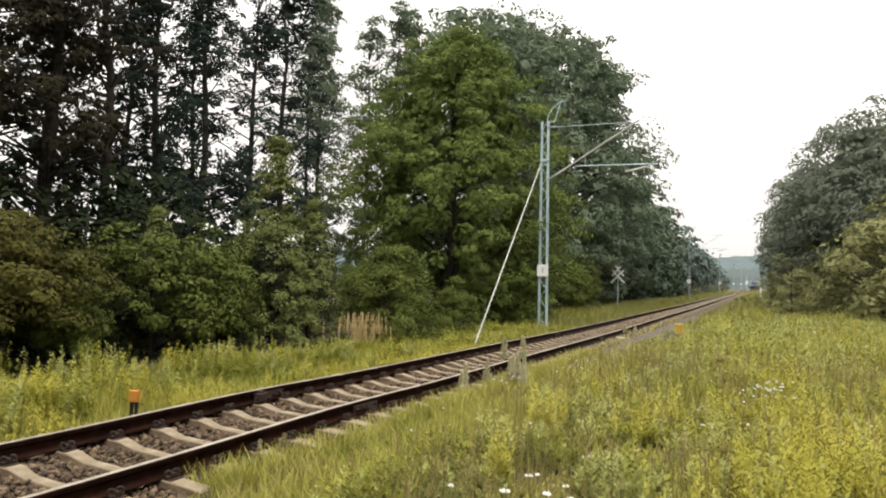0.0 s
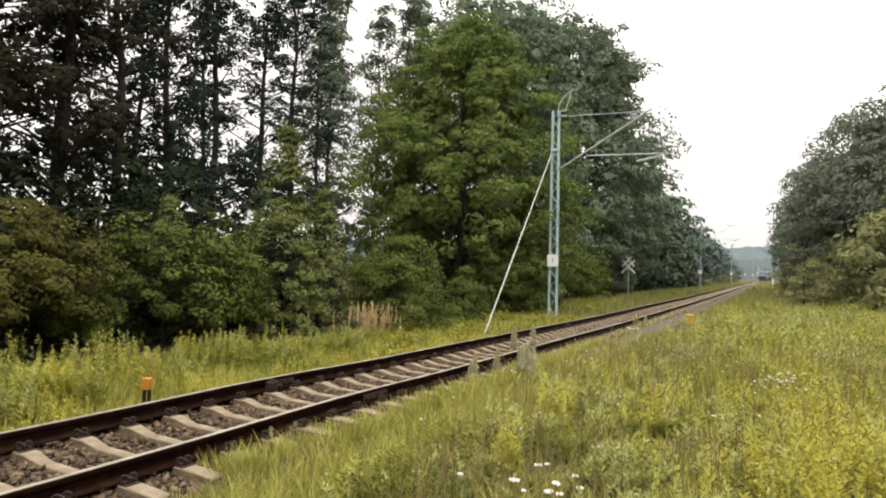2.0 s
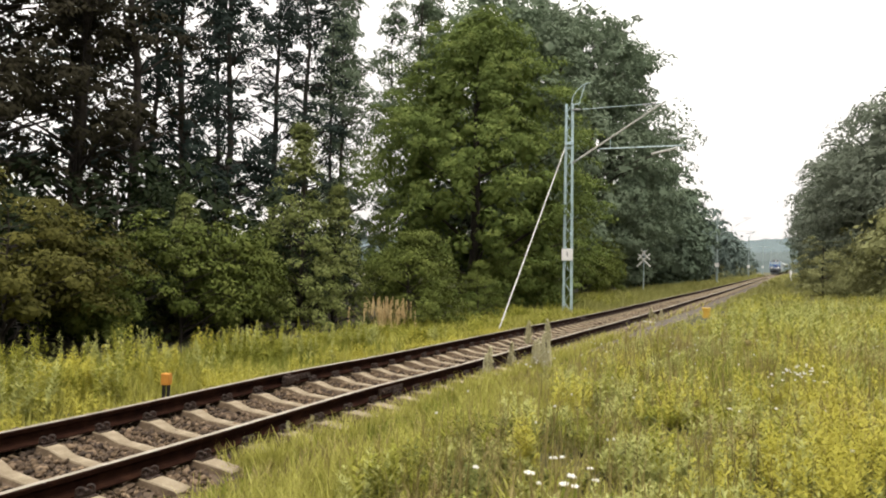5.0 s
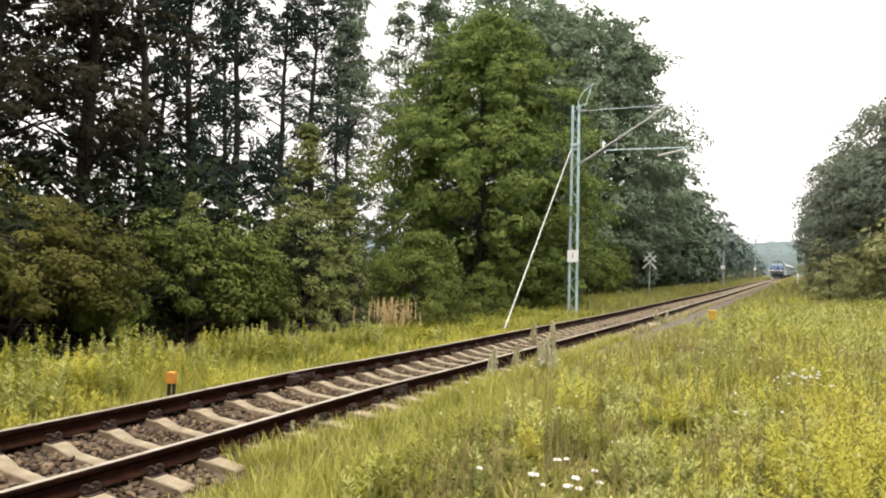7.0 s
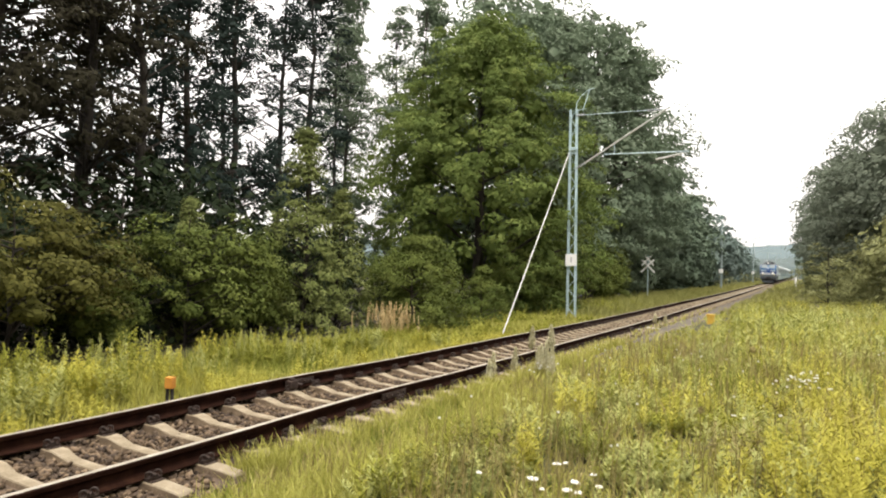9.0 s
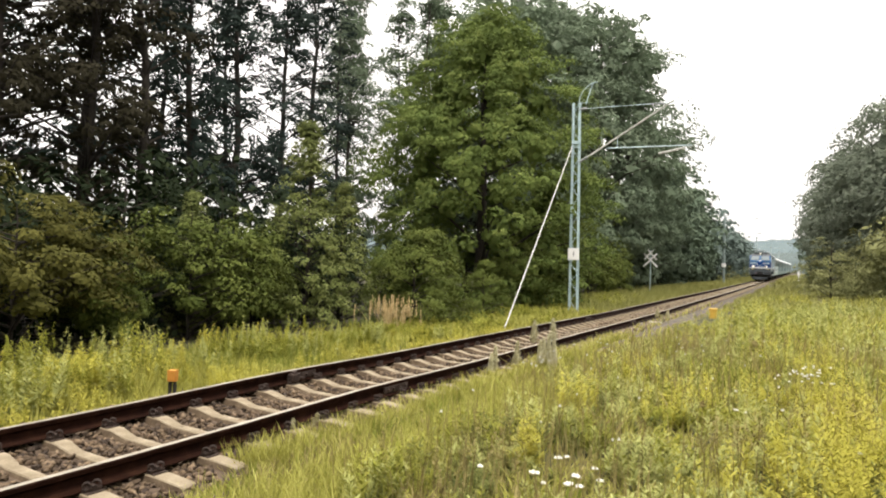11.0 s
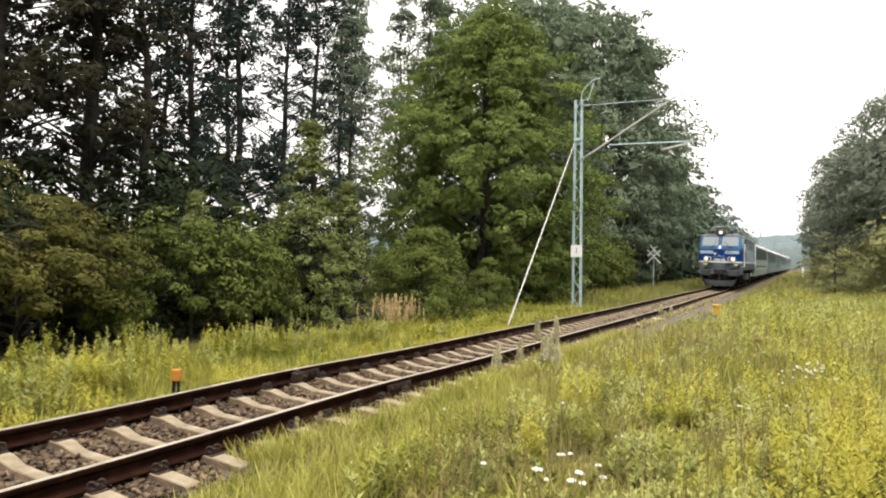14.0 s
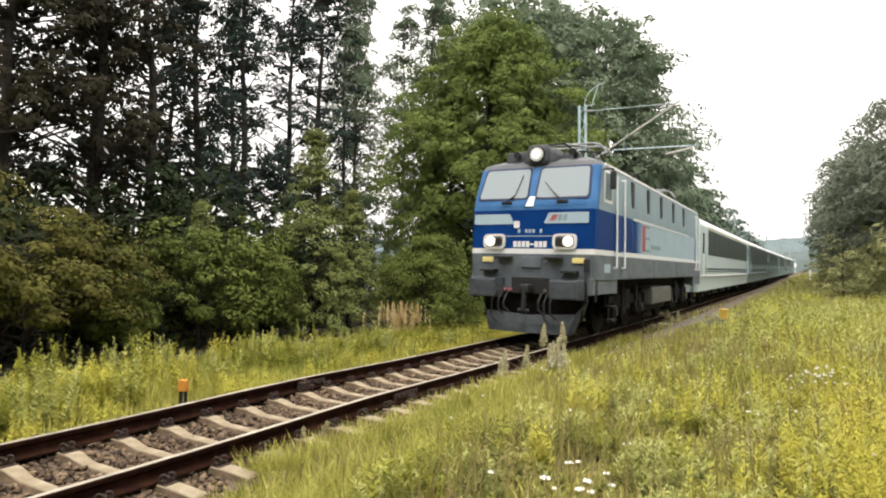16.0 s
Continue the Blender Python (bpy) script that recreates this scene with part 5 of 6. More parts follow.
def build_hills():
    rng = np.random.default_rng(5)
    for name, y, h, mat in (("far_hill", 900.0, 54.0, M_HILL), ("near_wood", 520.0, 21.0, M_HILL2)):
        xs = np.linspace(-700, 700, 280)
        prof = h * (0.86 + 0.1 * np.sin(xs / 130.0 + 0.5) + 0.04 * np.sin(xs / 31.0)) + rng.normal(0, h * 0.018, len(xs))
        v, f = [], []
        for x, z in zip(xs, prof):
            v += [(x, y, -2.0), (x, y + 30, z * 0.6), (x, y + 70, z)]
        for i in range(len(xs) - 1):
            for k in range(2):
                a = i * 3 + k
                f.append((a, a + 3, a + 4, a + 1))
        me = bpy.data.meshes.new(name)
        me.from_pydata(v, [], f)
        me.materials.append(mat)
        tagged(new(name, me), "hazy blue-green wooded ridge far behind the line", "hill", kind="structure")


M_AMBERBOX = material("faded_orange", [(0.55, 0.33, 0.05), (0.64, 0.43, 0.08)], 0.6, 10, 60, 0.1)
# the ridges' blue distance haze is part of their surface colour
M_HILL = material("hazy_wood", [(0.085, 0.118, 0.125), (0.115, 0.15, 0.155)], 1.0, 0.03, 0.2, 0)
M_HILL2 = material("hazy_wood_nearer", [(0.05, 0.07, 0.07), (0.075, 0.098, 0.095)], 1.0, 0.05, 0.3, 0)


# ---- train ----
M_BLUE = material("deep_blue_paint", [(0.0006, 0.03, 0.15), (0.001, 0.042, 0.19)], 0.4, 1.5, 40, 0.03, spec=0.12)
M_NAVY = material("navy_window_frame", [(0.002, 0.012, 0.055), (0.004, 0.018, 0.075)], 0.4, 3, 40, 0.03)
M_SKYBLUE = material("light_blue_paint", [(0.036, 0.122, 0.285), (0.054, 0.16, 0.345)], 0.4, 1.5, 40, 0.03, spec=0.12)
M_PALEBLUE = material("pale_blue_paint", [(0.31, 0.42, 0.49), (0.38, 0.5, 0.57)], 0.4, 1.5, 40, 0.03)
M_SIDEGREY = material("side_grey_paint", [(0.19, 0.265, 0.3), (0.25, 0.335, 0.37)], 0.45, 1.2, 30, 0.04)
M_LOWGREY = material("dusty_frame_grey", [(0.066, 0.084, 0.1), (0.108, 0.132, 0.152), (0.152, 0.176, 0.192)], 0.6, 2.5, 40, 0.1)
M_ROOFGREY = material("roof_grey", [(0.05, 0.056, 0.064), (0.08, 0.088, 0.096)], 0.6, 2, 40, 0.1)
M_STRIPE = material("white_stripe", [(0.66, 0.69, 0.7), (0.76, 0.78, 0.79)], 0.4, 3, 40, 0.03)
M_BUFFER = material("buffer_steel", [(0.032, 0.04, 0.048), (0.056, 0.066, 0.076), (0.08, 0.09, 0.1)], 0.6, 4, 40, 0.1, spec=0.25)
# grime together with the shade under the body, as one near-black colour
M_UNDER = material("grimy_shaded_underframe", [(0.004, 0.004, 0.005), (0.01, 0.0095, 0.009), (0.02, 0.017, 0.015)], 0.85, 4, 50, 0.3, spec=0.15)
M_SOOT = material("sooty_steel", [(0.009, 0.01, 0.011), (0.022, 0.023, 0.025), (0.045, 0.047, 0.05)], 0.7, 3, 30, 0.2, spec=0.2)
M_RUBBER = material("black_rubber", [(0.012, 0.012, 0.013), (0.022, 0.022, 0.022)], 0.6, 10, 60, 0.05)
# the pale base colour stands in for sky mirrored in the cab glass
M_CABGLASS = glass_dark("cab_glass", (0.2, 0.25, 0.27), 0.08)
M_DARKGLASS = glass_dark("tinted_glass", (0.012, 0.02, 0.022), 0.12)
M_COACHGLASS = glass_dark("coach_glass", (0.05, 0.068, 0.066), 0.3)
M_LAMP = glow("lit_headlamp", (0.95, 0.9, 0.8), 1.0)
M_LAMPRIM = material("lamp_surround", [(0.6, 0.6, 0.58), (0.7, 0.7, 0.68)], 0.35, 10, 60, 0.02)
M_AMBER = material("pale_yellow_paint", [(0.72, 0.6, 0.22), (0.8, 0.68, 0.3)], 0.5, 10, 60, 0.02)
M_RED = material("red_paint", [(0.36, 0.1, 0.11), (0.43, 0.13, 0.14)], 0.4, 5, 40, 0.02)
M_COACH = material("coach_pale_paint", [(0.4, 0.49, 0.49), (0.5, 0.58, 0.575)], 0.4, 0.8, 30, 0.03)
M_COACHROOF = material("coach_roof", [(0.62, 0.66, 0.67), (0.72, 0.75, 0.76)], 0.5, 1, 30, 0.05)
M_COACHDARK = material("coach_dark_band", [(0.035, 0.062, 0.07), (0.052, 0.085, 0.092)], 0.3, 0.8, 30, 0.02)
M_COACHLOW = material("coach_dull_paint", [(0.16, 0.23, 0.245), (0.22, 0.3, 0.31)], 0.45, 0.8, 30, 0.03)
M_CREAM = material("cream_line", [(0.6, 0.53, 0.33), (0.66, 0.6, 0.4)], 0.4, 3, 40, 0.02)
M_DASH = material("dark_blue_line", [(0.03, 0.05, 0.075), (0.05, 0.075, 0.1)], 0.45, 3, 40, 0.02)
M_TANK = material("grey_tank", [(0.07, 0.07, 0.07), (0.14, 0.14, 0.135)], 0.6, 4, 40, 0.1)

NOSE = [(1.44, 0.02), (2.0, 0.0), (2.12, 0.0), (3.02, 0.05), (3.2, 0.09), (4.06, 0.42), (4.18, 0.52), (4.33, 0.95)]
SIDEX = [1.54, 1.54, 1.54, 1.54, 1.54, 1.5, 1.42, 1.1]


def nose_y(z):
    return float(np.interp(z, [p[0] for p in NOSE], [p[1] for p in NOSE]))


def nose_panel(bm, corners, lift, thick=0.02, rnd=0.06):
    """A rounded plate that lies on the raked nose: corners (x, z), counter-clockwise from the lower left."""
    pts = []
    n = len(corners)
    for i in range(n):
        p, a, b = Vector(corners[i]), Vector(corners[i - 1]), Vector(corners[(i + 1) % n])
        for k in range(4):
            t = k / 3
            q = p + (a - p).normalized() * rnd * (1 - t) ** 2 + (b - p).normalized() * rnd * t ** 2
            pts.append(q)
    outer = [bm.verts.new((q.x, nose_y(q.y) - lift, q.y)) for q in pts]
    inner = [bm.verts.new((q.x, nose_y(q.y) - lift + thick, q.y)) for q in pts]
    bm.faces.new(outer)
    for i in range(len(pts)):
        j = (i + 1) % len(pts)
        bm.faces.new((outer[i], inner[i], inner[j], outer[j]))
    bmesh.ops.recalc_face_normals(bm, faces=bm.faces)


def shell(loops, mats, mat_of):
    """A body lofted through closed plan loops, with a material for each face."""
    bm = bmesh.new()
    rings = [[bm.verts.new(p) for p in l] for l in loops]
    k = len(rings[0])
    for j in range(len(rings) - 1):
        for i in range(k):
            f = bm.faces.new((rings[j][i], rings[j][(i + 1) % k], rings[j + 1][(i + 1) % k], rings[j + 1][i]))
            f.material_index = mat_of(j, i)
    bm.faces.new(rings[-1]).material_index = len(mats) - 1
    bm.faces.new(rings[0]).material_index = len(mats) - 1
    bmesh.ops.recalc_face_normals(bm, faces=bm.faces)
    return bm


def wheelset(th, y, r=0.6):
    for s in (-1, 1):
        bm = bmesh.new()
        tube(bm, (s * 0.69, 0, 0), (s * 0.83, 0, 0), r, seg=28)
        tube(bm, (s * 0.67, 0, 0), (s * 0.69, 0, 0), r + 0.03, seg=28)
        tube(bm, (s * 0.83, 0, 0), (s * 0.87, 0, 0), r * 0.35, seg=16)
        bmesh.ops.translate(bm, vec=(0, y, r), verts=bm.verts)
        part("wheel", bm, M_UNDER, th)


def bogie(th, y0, y1, wheels, zf=0.85, r=0.6):
    bm = bmesh.new()
    for s in (-1, 1):
        block(bm, s * 1.1 - 0.09, s * 1.1 + 0.09, y0, y1, zf - 0.12, zf + 0.14, 0.03)
        for w in wheels:
            block(bm, s * 1.14 - 0.14, s * 1.14 + 0.14, w - 0.2, w + 0.2, 0.42, 0.82, 0.04)
            for q in (-0.42, 0.42):
                tube(bm, (s * 1.12, w + q, zf - 0.28), (s * 1.12, w + q, zf + 0.3), 0.1, seg=10)
        block(bm, s * 1.2 - 0.05, s * 1.2 + 0.05, (y0 + y1) / 2 - 0.3, (y0 + y1) / 2 + 0.3, 0.6, 1.15, 0.03)
        for q in (y0 + 0.15, y1 - 0.15):
            tube(bm, (s * 1.22, q, 0.3), (s * 1.22, q, 1.0), 0.03, seg=6)
    block(bm, -1.0, 1.0, (y0 + y1) / 2 - 0.4, (y0 + y1) / 2 + 0.4, 0.6, 1.0, 0.03)
    part("bogie_frame", bm, M_UNDER, th)
    for w in wheels:
        wheelset(th, w, r)


def pantograph(th, y, rise):
    bm = bmesh.new()
    for s in (-1, 1):
        tube(bm, (s * 0.55, y - 0.9, 4.5), (s * 0.55, y + 0.9, 4.5), 0.025, seg=6)
        for q in (-0.8, 0.8):
            tube(bm, (s * 0.55, y + q, 4.3), (s * 0.55, y + q, 4.5), 0.06, 0.04, seg=8)
    for q in (-0.8, 0.8):
        tube(bm, (-0.55, y + q, 4.5), (0.55, y + q, 4.5), 0.025, seg=6)
    base = part("pantograph_base", bm, M_IRON, th)
    k = 1.25
    for s in (-1, 1):
        for q in (-1, 1):
            knee = (s * 0.42, y + q * (0.5 + k), 4.58 + rise * 0.5)
            bm = bmesh.new()
            tube(bm, (s * 0.5, y + q * 0.5, 4.52), knee, 0.026, seg=6)
            part("lower_arm", bm, M_SOOT, base)
            bm = bmesh.new()
            tube(bm, knee, (s * 0.4, y + q * 0.12, 4.66 + rise), 0.022, seg=6)
            part("upper_arm", bm, M_PORCELAIN, base)
    for q in (-1, 1):
        bm = bmesh.new()
        tube(bm, (-0.42, y + q * (0.5 + k), 4.58 + rise * 0.5), (0.42, y + q * (0.5 + k), 4.58 + rise * 0.5), 0.02, seg=6)
        tube(bm, (-0.42, y + q * (0.5 + k), 4.58 + rise * 0.5), (0.4, y + q * 0.12, 4.66 + rise), 0.014, seg=6)
        part("cross_strut", bm, M_SOOT, base)
    for q in (-0.25, 0.25):
        bm = bmesh.new()
        pts = [(-1.02, 4.42), (-0.96, 4.55), (-0.84, 4.66), (-0.66, 4.71), (0.66, 4.71), (0.84, 4.66), (0.96, 4.55), (1.02, 4.42)]
        for a, b in zip(pts, pts[1:]):
            tube(bm, (a[0], y + q, a[1] + rise), (b[0], y + q, b[1] + rise), 0.028, seg=6)
        part("collector_bow", bm, M_PORCELAIN, base)


def build_loco():
    loco = empty("locomotive")
    tagged(loco, "blue and grey electric locomotive with lit headlights on the track", "locomotive")
    L = 16.0
    loops = []
    for (z, y), w in zip(NOSE, SIDEX):
        front = [(-w, y + 0.2), (-w + 0.03, y + 0.07), (-w + 0.1, y + 0.015), (-0.5, y), (0.5, y), (w - 0.1, y + 0.015), (w - 0.03, y + 0.07), (w, y + 0.2)]
        side = [(w, 1.05), (w, 3.45), (w, L - 3.45)]
        back = [(-x, L - q) for x, q in front]
        other = [(-w, L - 3.45), (-w, 3.45), (-w, 1.05)]
        loops.append([(x, q, z) for x, q in front + side + back + other])
    mats = [M_LOWGREY, M_STRIPE, M_BLUE, M_SKYBLUE, M_PALEBLUE, M_SIDEGREY, M_ROOFGREY]

    def mat_of(j, i):
        nose = i < 7 or 11 <= i < 18
        cab = i in (7, 8, 20, 21)
        if j == 0:
            return 0
        if j == 1:
            return 1
        if j == 2:
            return 2 if nose or cab else 4
        if j in (3, 4):
            return 3 if nose else 5
        return 6

    part("body", shell(loops, mats, mat_of), mats, loco)
    # windscreens
    for x0, x1, x2, x3 in ((-1.36, -0.13, -0.14, -1.26), (0.1, 1.33, 1.29, 0.14)):
        bm = bmesh.new()
        g = 0.045
        nose_panel(bm, [(x0 - g, 3.31 - g), (x1 + g, 3.31 - g), (x2 + g, 4.02 + g), (x3 - g, 4.02 + g)], 0.012, 0.03, 0.1)
        frame_ob = part("windscreen_frame", bm, M_NAVY, loco)
        bm = bmesh.new()
        nose_panel(bm, [(x0, 3.31), (x1, 3.31), (x2, 4.02), (x3, 4.02)], 0.018, 0.01, 0.08)
        part("windscreen", bm, M_CABGLASS, frame_ob, "windscreen glass with the sky's reflection painted pale")
    for a, b, c in (((-0.62, 3.22), (-0.42, 3.4), (-0.3, 3.86)), ((0.75, 3.22), (0.52, 3.42), (0.28, 3.68))):
        bm = bmesh.new()
        pts = [Vector((x, nose_y(z) - 0.05, z)) for x, z in (a, b, c)]
        tube(bm, pts[0], pts[1], 0.014, seg=5)
        tube(bm, pts[1], pts[2], 0.01, seg=5)
        block(bm, a[0] - 0.13, a[0] + 0.13, nose_y(3.2) - 0.05, nose_y(3.2), 3.17, 3.23, 0.01)
        part("wiper", bm, M_RUBBER, loco)
    # pale panels on the nose with a plain red mark
    for cs in ([(-1.44, 2.69), (-0.4, 2.69), (-0.52, 2.93), (-1.44, 2.93)], [(0.33, 2.7), (1.38, 2.7), (1.38, 2.95), (0.44, 2.95)]):
        bm = bmesh.new()
        nose_panel(bm, cs, 0.008, 0.012, 0.03)
        pan = part("nose_panel", bm, M_PALEBLUE, loco, "pale blue painted panel")
    bm = bmesh.new()
    nose_panel(bm, [(0.46, 2.76), (0.6, 2.76), (0.68, 2.9), (0.54, 2.9)], 0.012, 0.004, 0.01)
    part("red_mark", bm, M_RED, pan, "plain red mark")
    bm = bmesh.new()
    for x in (0.66, 0.78):
        nose_panel(bm, [(x, 2.76), (x + 0.09, 2.76), (x + 0.12, 2.9), (x + 0.03, 2.9)], 0.012, 0.004, 0.01)
    part("grey_mark", bm, M_SIDEGREY, pan)
    bm = bmesh.new()
    nose_panel(bm, [(-0.14, 3.1), (0.06, 3.1), (0.08, 3.34), (-0.06, 3.34)], 0.03, 0.02, 0.02)
    part("number_flag", bm, M_STRIPE, loco, "small white plate between the windscreens")
    bm = bmesh.new()
    nose_panel(bm, [(-0.4, 2.6), (-0.26, 2.6), (-0.26, 2.76), (-0.4, 2.76)], 0.03, 0.02, 0.02)
    part("badge", bm, M_STRIPE, loco)
    for k in range(8):
        x = -0.4 + 0.105 * k
        bm = bmesh.new()
        z0, z1 = (2.2, 2.24) if k == 4 else (2.15, 2.29)
        nose_panel(bm, [(x, z0), (x + 0.085, z0), (x + 0.085, z1), (x, z1)], 0.01, 0.008, 0.01)
        part("number_bar", bm, M_STRIPE, loco, "plain white bar")
    for k in range(7):
        x = -0.3 + 0.09 * k
        if k not in (1, 5):
            bm = bmesh.new()
            nose_panel(bm, [(x, 2.49), (x + 0.06, 2.49), (x + 0.06, 2.57), (x, 2.57)], 0.01, 0.008, 0.01)
            part("small_bar", bm, M_PALEBLUE, loco, "small pale bar")
    bm = bmesh.new()
    nose_panel(bm, [(-0.66, 2.4), (0.62, 2.4), (0.62, 2.42), (-0.66, 2.42)], 0.01, 0.008, 0.005)
    part("thin_line", bm, M_PALEBLUE, loco)
    # headlights
    for s, cx in ((-1, -0.88), (1, 0.85)):
        bm = bmesh.new()
        nose_panel(bm, [(cx - 0.28, 2.11), (cx + 0.28, 2.11), (cx + 0.28, 2.46), (cx - 0.28, 2.46)], 0.05, 0.06, 0.12)
        h = part("headlight", bm, M_LAMPRIM, loco, "white rounded headlight surround")
        bm = bmesh.new()
        nose_panel(bm, [(cx - 0.22, 2.16), (cx + 0.22, 2.16), (cx + 0.22, 2.41), (cx - 0.22, 2.41)], 0.056, 0.008, 0.08)
        part("reflector", bm, M_TANK, h)
        bm = bmesh.new()
        tube(bm, (cx + s * 0.09, -0.075, 2.285), (cx + s * 0.09, -0.04, 2.285), 0.115, seg=20)
        part("lit_lamp", bm, M_LAMP, h, "lit warm white lamp")
        bm = bmesh.new()
        tube(bm, (cx - s * 0.12, -0.075, 2.285), (cx - s * 0.12, -0.04, 2.285), 0.085, seg=20)
        part("tail_lamp", bm, M_RUBBER, h, "unlit dark lamp")
    bm = bmesh.new()
    block(bm, -0.4, 0.4, 0.5, 1.5, 4.1, 4.52, 0.12)
    block(bm, -0.27, 0.27, 0.4, 1.4, 4.12, 4.6, 0.1)
    hood = part("top_lamp_hood", bm, M_ROOFGREY, loco, smooth=False)
    bm = bmesh.new()
    tube(bm, (0, 0.345, 4.36), (0, 0.42, 4.36), 0.2, seg=24)
    part("lamp_rim", bm, M_SOOT, hood)
    bm = bmesh.new()
    tube(bm, (0, 0.33, 4.36), (0, 0.4, 4.36), 0.165, seg=24)
    part("lamp_glass", bm, M_LAMPRIM, hood, "pale lamp reflector")
    bm = bmesh.new()
    tube(bm, (0, 0.315, 4.36), (0, 0.35, 4.36), 0.095, seg=20)
    part("lit_lamp", bm, M_LAMP, hood, "lit warm white lamp")
    # steps, markers and buffer beam
    for cx in (-1.05, 1.17):
        bm = bmesh.new()
        block(bm, cx - 0.14, cx + 0.14, -0.02, 0.02, 1.8, 1.92, 0.01)
        part("marker", bm, M_AMBER, loco, "pale yellow marker plate")
    for x, z, w in ((-0.97, 1.6, 0.19), (1.0, 1.6, 0.19), (-0.6, 1.9, 0.2), (0.62, 1.9, 0.2)):
        bm = bmesh.new()
        block(bm, x - w, x + w, -0.22, 0.02, z - 0.02, z + 0.035, 0.015)
        part("step", bm, M_RUBBER, loco)
    bm = bmesh.new()
    block(bm, -0.17, 0.3, -0.03, 0.02, 1.68, 1.93, 0.015)
    part("socket_cover", bm, M_LOWGREY, loco)
    for x in (-0.98, 0.98):
        bm = bmesh.new()
        tube(bm, (x, -0.4, 1.2), (x, 0.1, 1.2), 0.13, seg=14)
        block(bm, x - 0.33, x + 0.33, -0.46, -0.38, 1.0, 1.42, 0.04)
        block(bm, x - 0.36, x + 0.36, -0.1, 0.1, 0.98, 1.44, 0.03)
        part("buffer", bm, M_BUFFER, loco, "dark grey rectangular buffer")
    # flat black plate that stands in for the dark of the coupling recess
    bm = bmesh.new()
    block(bm, -0.42, 0.5, -0.03, 0.06, 1.08, 1.46, 0.02)
    part("recess_shade_plate", bm, M_RUBBER, loco)
    bm = bmesh.new()
    block(bm, -0.08, 0.16, -0.4, 0.0, 1.12, 1.3, 0.05)
    tube(bm, (0.04, -0.36, 1.2), (0.04, -0.4, 0.72), 0.05, seg=8)
    tube(bm, (-0.09, -0.38, 0.72), (0.17, -0.38, 0.72), 0.04, seg=8)
    part("draw_hook", bm, M_RUBBER, loco)
    for x, low in ((-0.72, 0.42), (-0.56, 0.6), (-0.42, 0.66), (0.42, 0.62), (0.56, 0.42), (0.7, 0.55)):
        bm = bmesh.new()
        pts = [(x, -0.02, 1.16), (x - 0.02, -0.2, 1.1), (x - 0.07, -0.3, 0.9), (x - 0.06, -0.3, low + 0.12), (x + 0.05, -0.24, low)]
        for a, b in zip(pts, pts[1:]):
            tube(bm, a, b, 0.022, seg=6)
        hose = part("air_hose", bm, M_RUBBER, loco)
        bm = bmesh.new()
        tube(bm, (x, -0.06, 1.16), (x, 0.03, 1.16), 0.035, seg=8)
        block(bm, x - 0.03, x + 0.03, -0.09, -0.05, 1.13, 1.2, 0.008)
        part("hose_tap", bm, M_RED if x in (-0.56, -0.42) else M_TANK, hose, "small red tap" if x in (-0.56, -0.42) else "")
    bm = bmesh.new()
    for k in range(5):
        ring(bm, (0.04 + 0.012 * (-1) ** k, -0.36, 1.02 - 0.085 * k), 0.045, 0.014, 0.9 * (-1) ** k)
    part("screw_coupling", bm, M_RUBBER, loco)
    for x, y0 in ((1.36, -0.01), (1.47, 0.3)):
        bm = bmesh.new()
        block(bm, x - 0.06, x + 0.06, y0 - 0.05, y0 + 0.03, 1.6, 1.9, 0.03)
        pts = [(x, y0 - 0.04, 1.62), (x + 0.02, y0 - 0.08, 1.35), (x + 0.03, y0 - 0.05, 0.95)]
        for a, b in zip(pts, pts[1:]):
            tube(bm, a, b, 0.028, seg=6)
        part("jumper_cable", bm, M_RUBBER, loco, "black jumper cable and plug")
    # rail guard: a bent plate that narrows towards the rails
    bm = bmesh.new()
    rows = [[(-1.32, 0.3, 0.98), (-1.1, 0.06, 0.66), (0, -0.06, 0.6), (1.1, 0.06, 0.66), (1.32, 0.3, 0.98)],
            [(-1.24, 0.26, 0.7), (-1.02, -0.02, 0.42), (0, -0.14, 0.4), (1.02, -0.02, 0.42), (1.24, 0.26, 0.7)],
            [(-1.05, 0.1, 0.22), (-0.95, -0.04, 0.2), (0, -0.18, 0.2), (0.95, -0.04, 0.2), (1.05, 0.1, 0.22)]]
    g = [[[bm.verts.new((x, y + dy, z)) for x, y, z in r] for r in rows] for dy in (0, 0.04)]
    for q in g:
        for j in range(2):
            for i in range(4):
                bm.faces.new((q[j][i], q[j][i + 1], q[j + 1][i + 1], q[j + 1][i]))
    loop = lambda q: q[0] + [q[1][4]] + q[2][::-1] + [q[1][0]]
    o, w = loop(g[0]), loop(g[1])
    for i in range(len(o)):
        bm.faces.new((o[i], o[(i + 1) % len(o)], w[(i + 1) % len(o)], w[i]))
    bmesh.ops.recalc_face_normals(bm, faces=bm.faces)
    part("plough", bm, M_BUFFER, loco, "dark grey steel rail guard")
    # corner skirt boxes and sole bar
    for x0, x1, y0, y1 in ((-1.52, -1.24, 0.35, 2.0), (1.24, 1.52, 0.35, 2.0), (-1.52, -1.24, 14.0, 15.65), (1.24, 1.52, 14.0, 15.65), (-1.5, 1.5, 0.022, 0.345), (-1.5, 1.5, 15.655, 15.978)):
        bm = bmesh.new()
        block(bm, x0, x1, y0, y1, 1.1, 1.46, 0.02)
        part("skirt", bm, M_LOWGREY, loco)
    bm = bmesh.new()
    block(bm, -0.95, 0.95, 0.6, 15.4, 1.0, 1.46, 0.02)
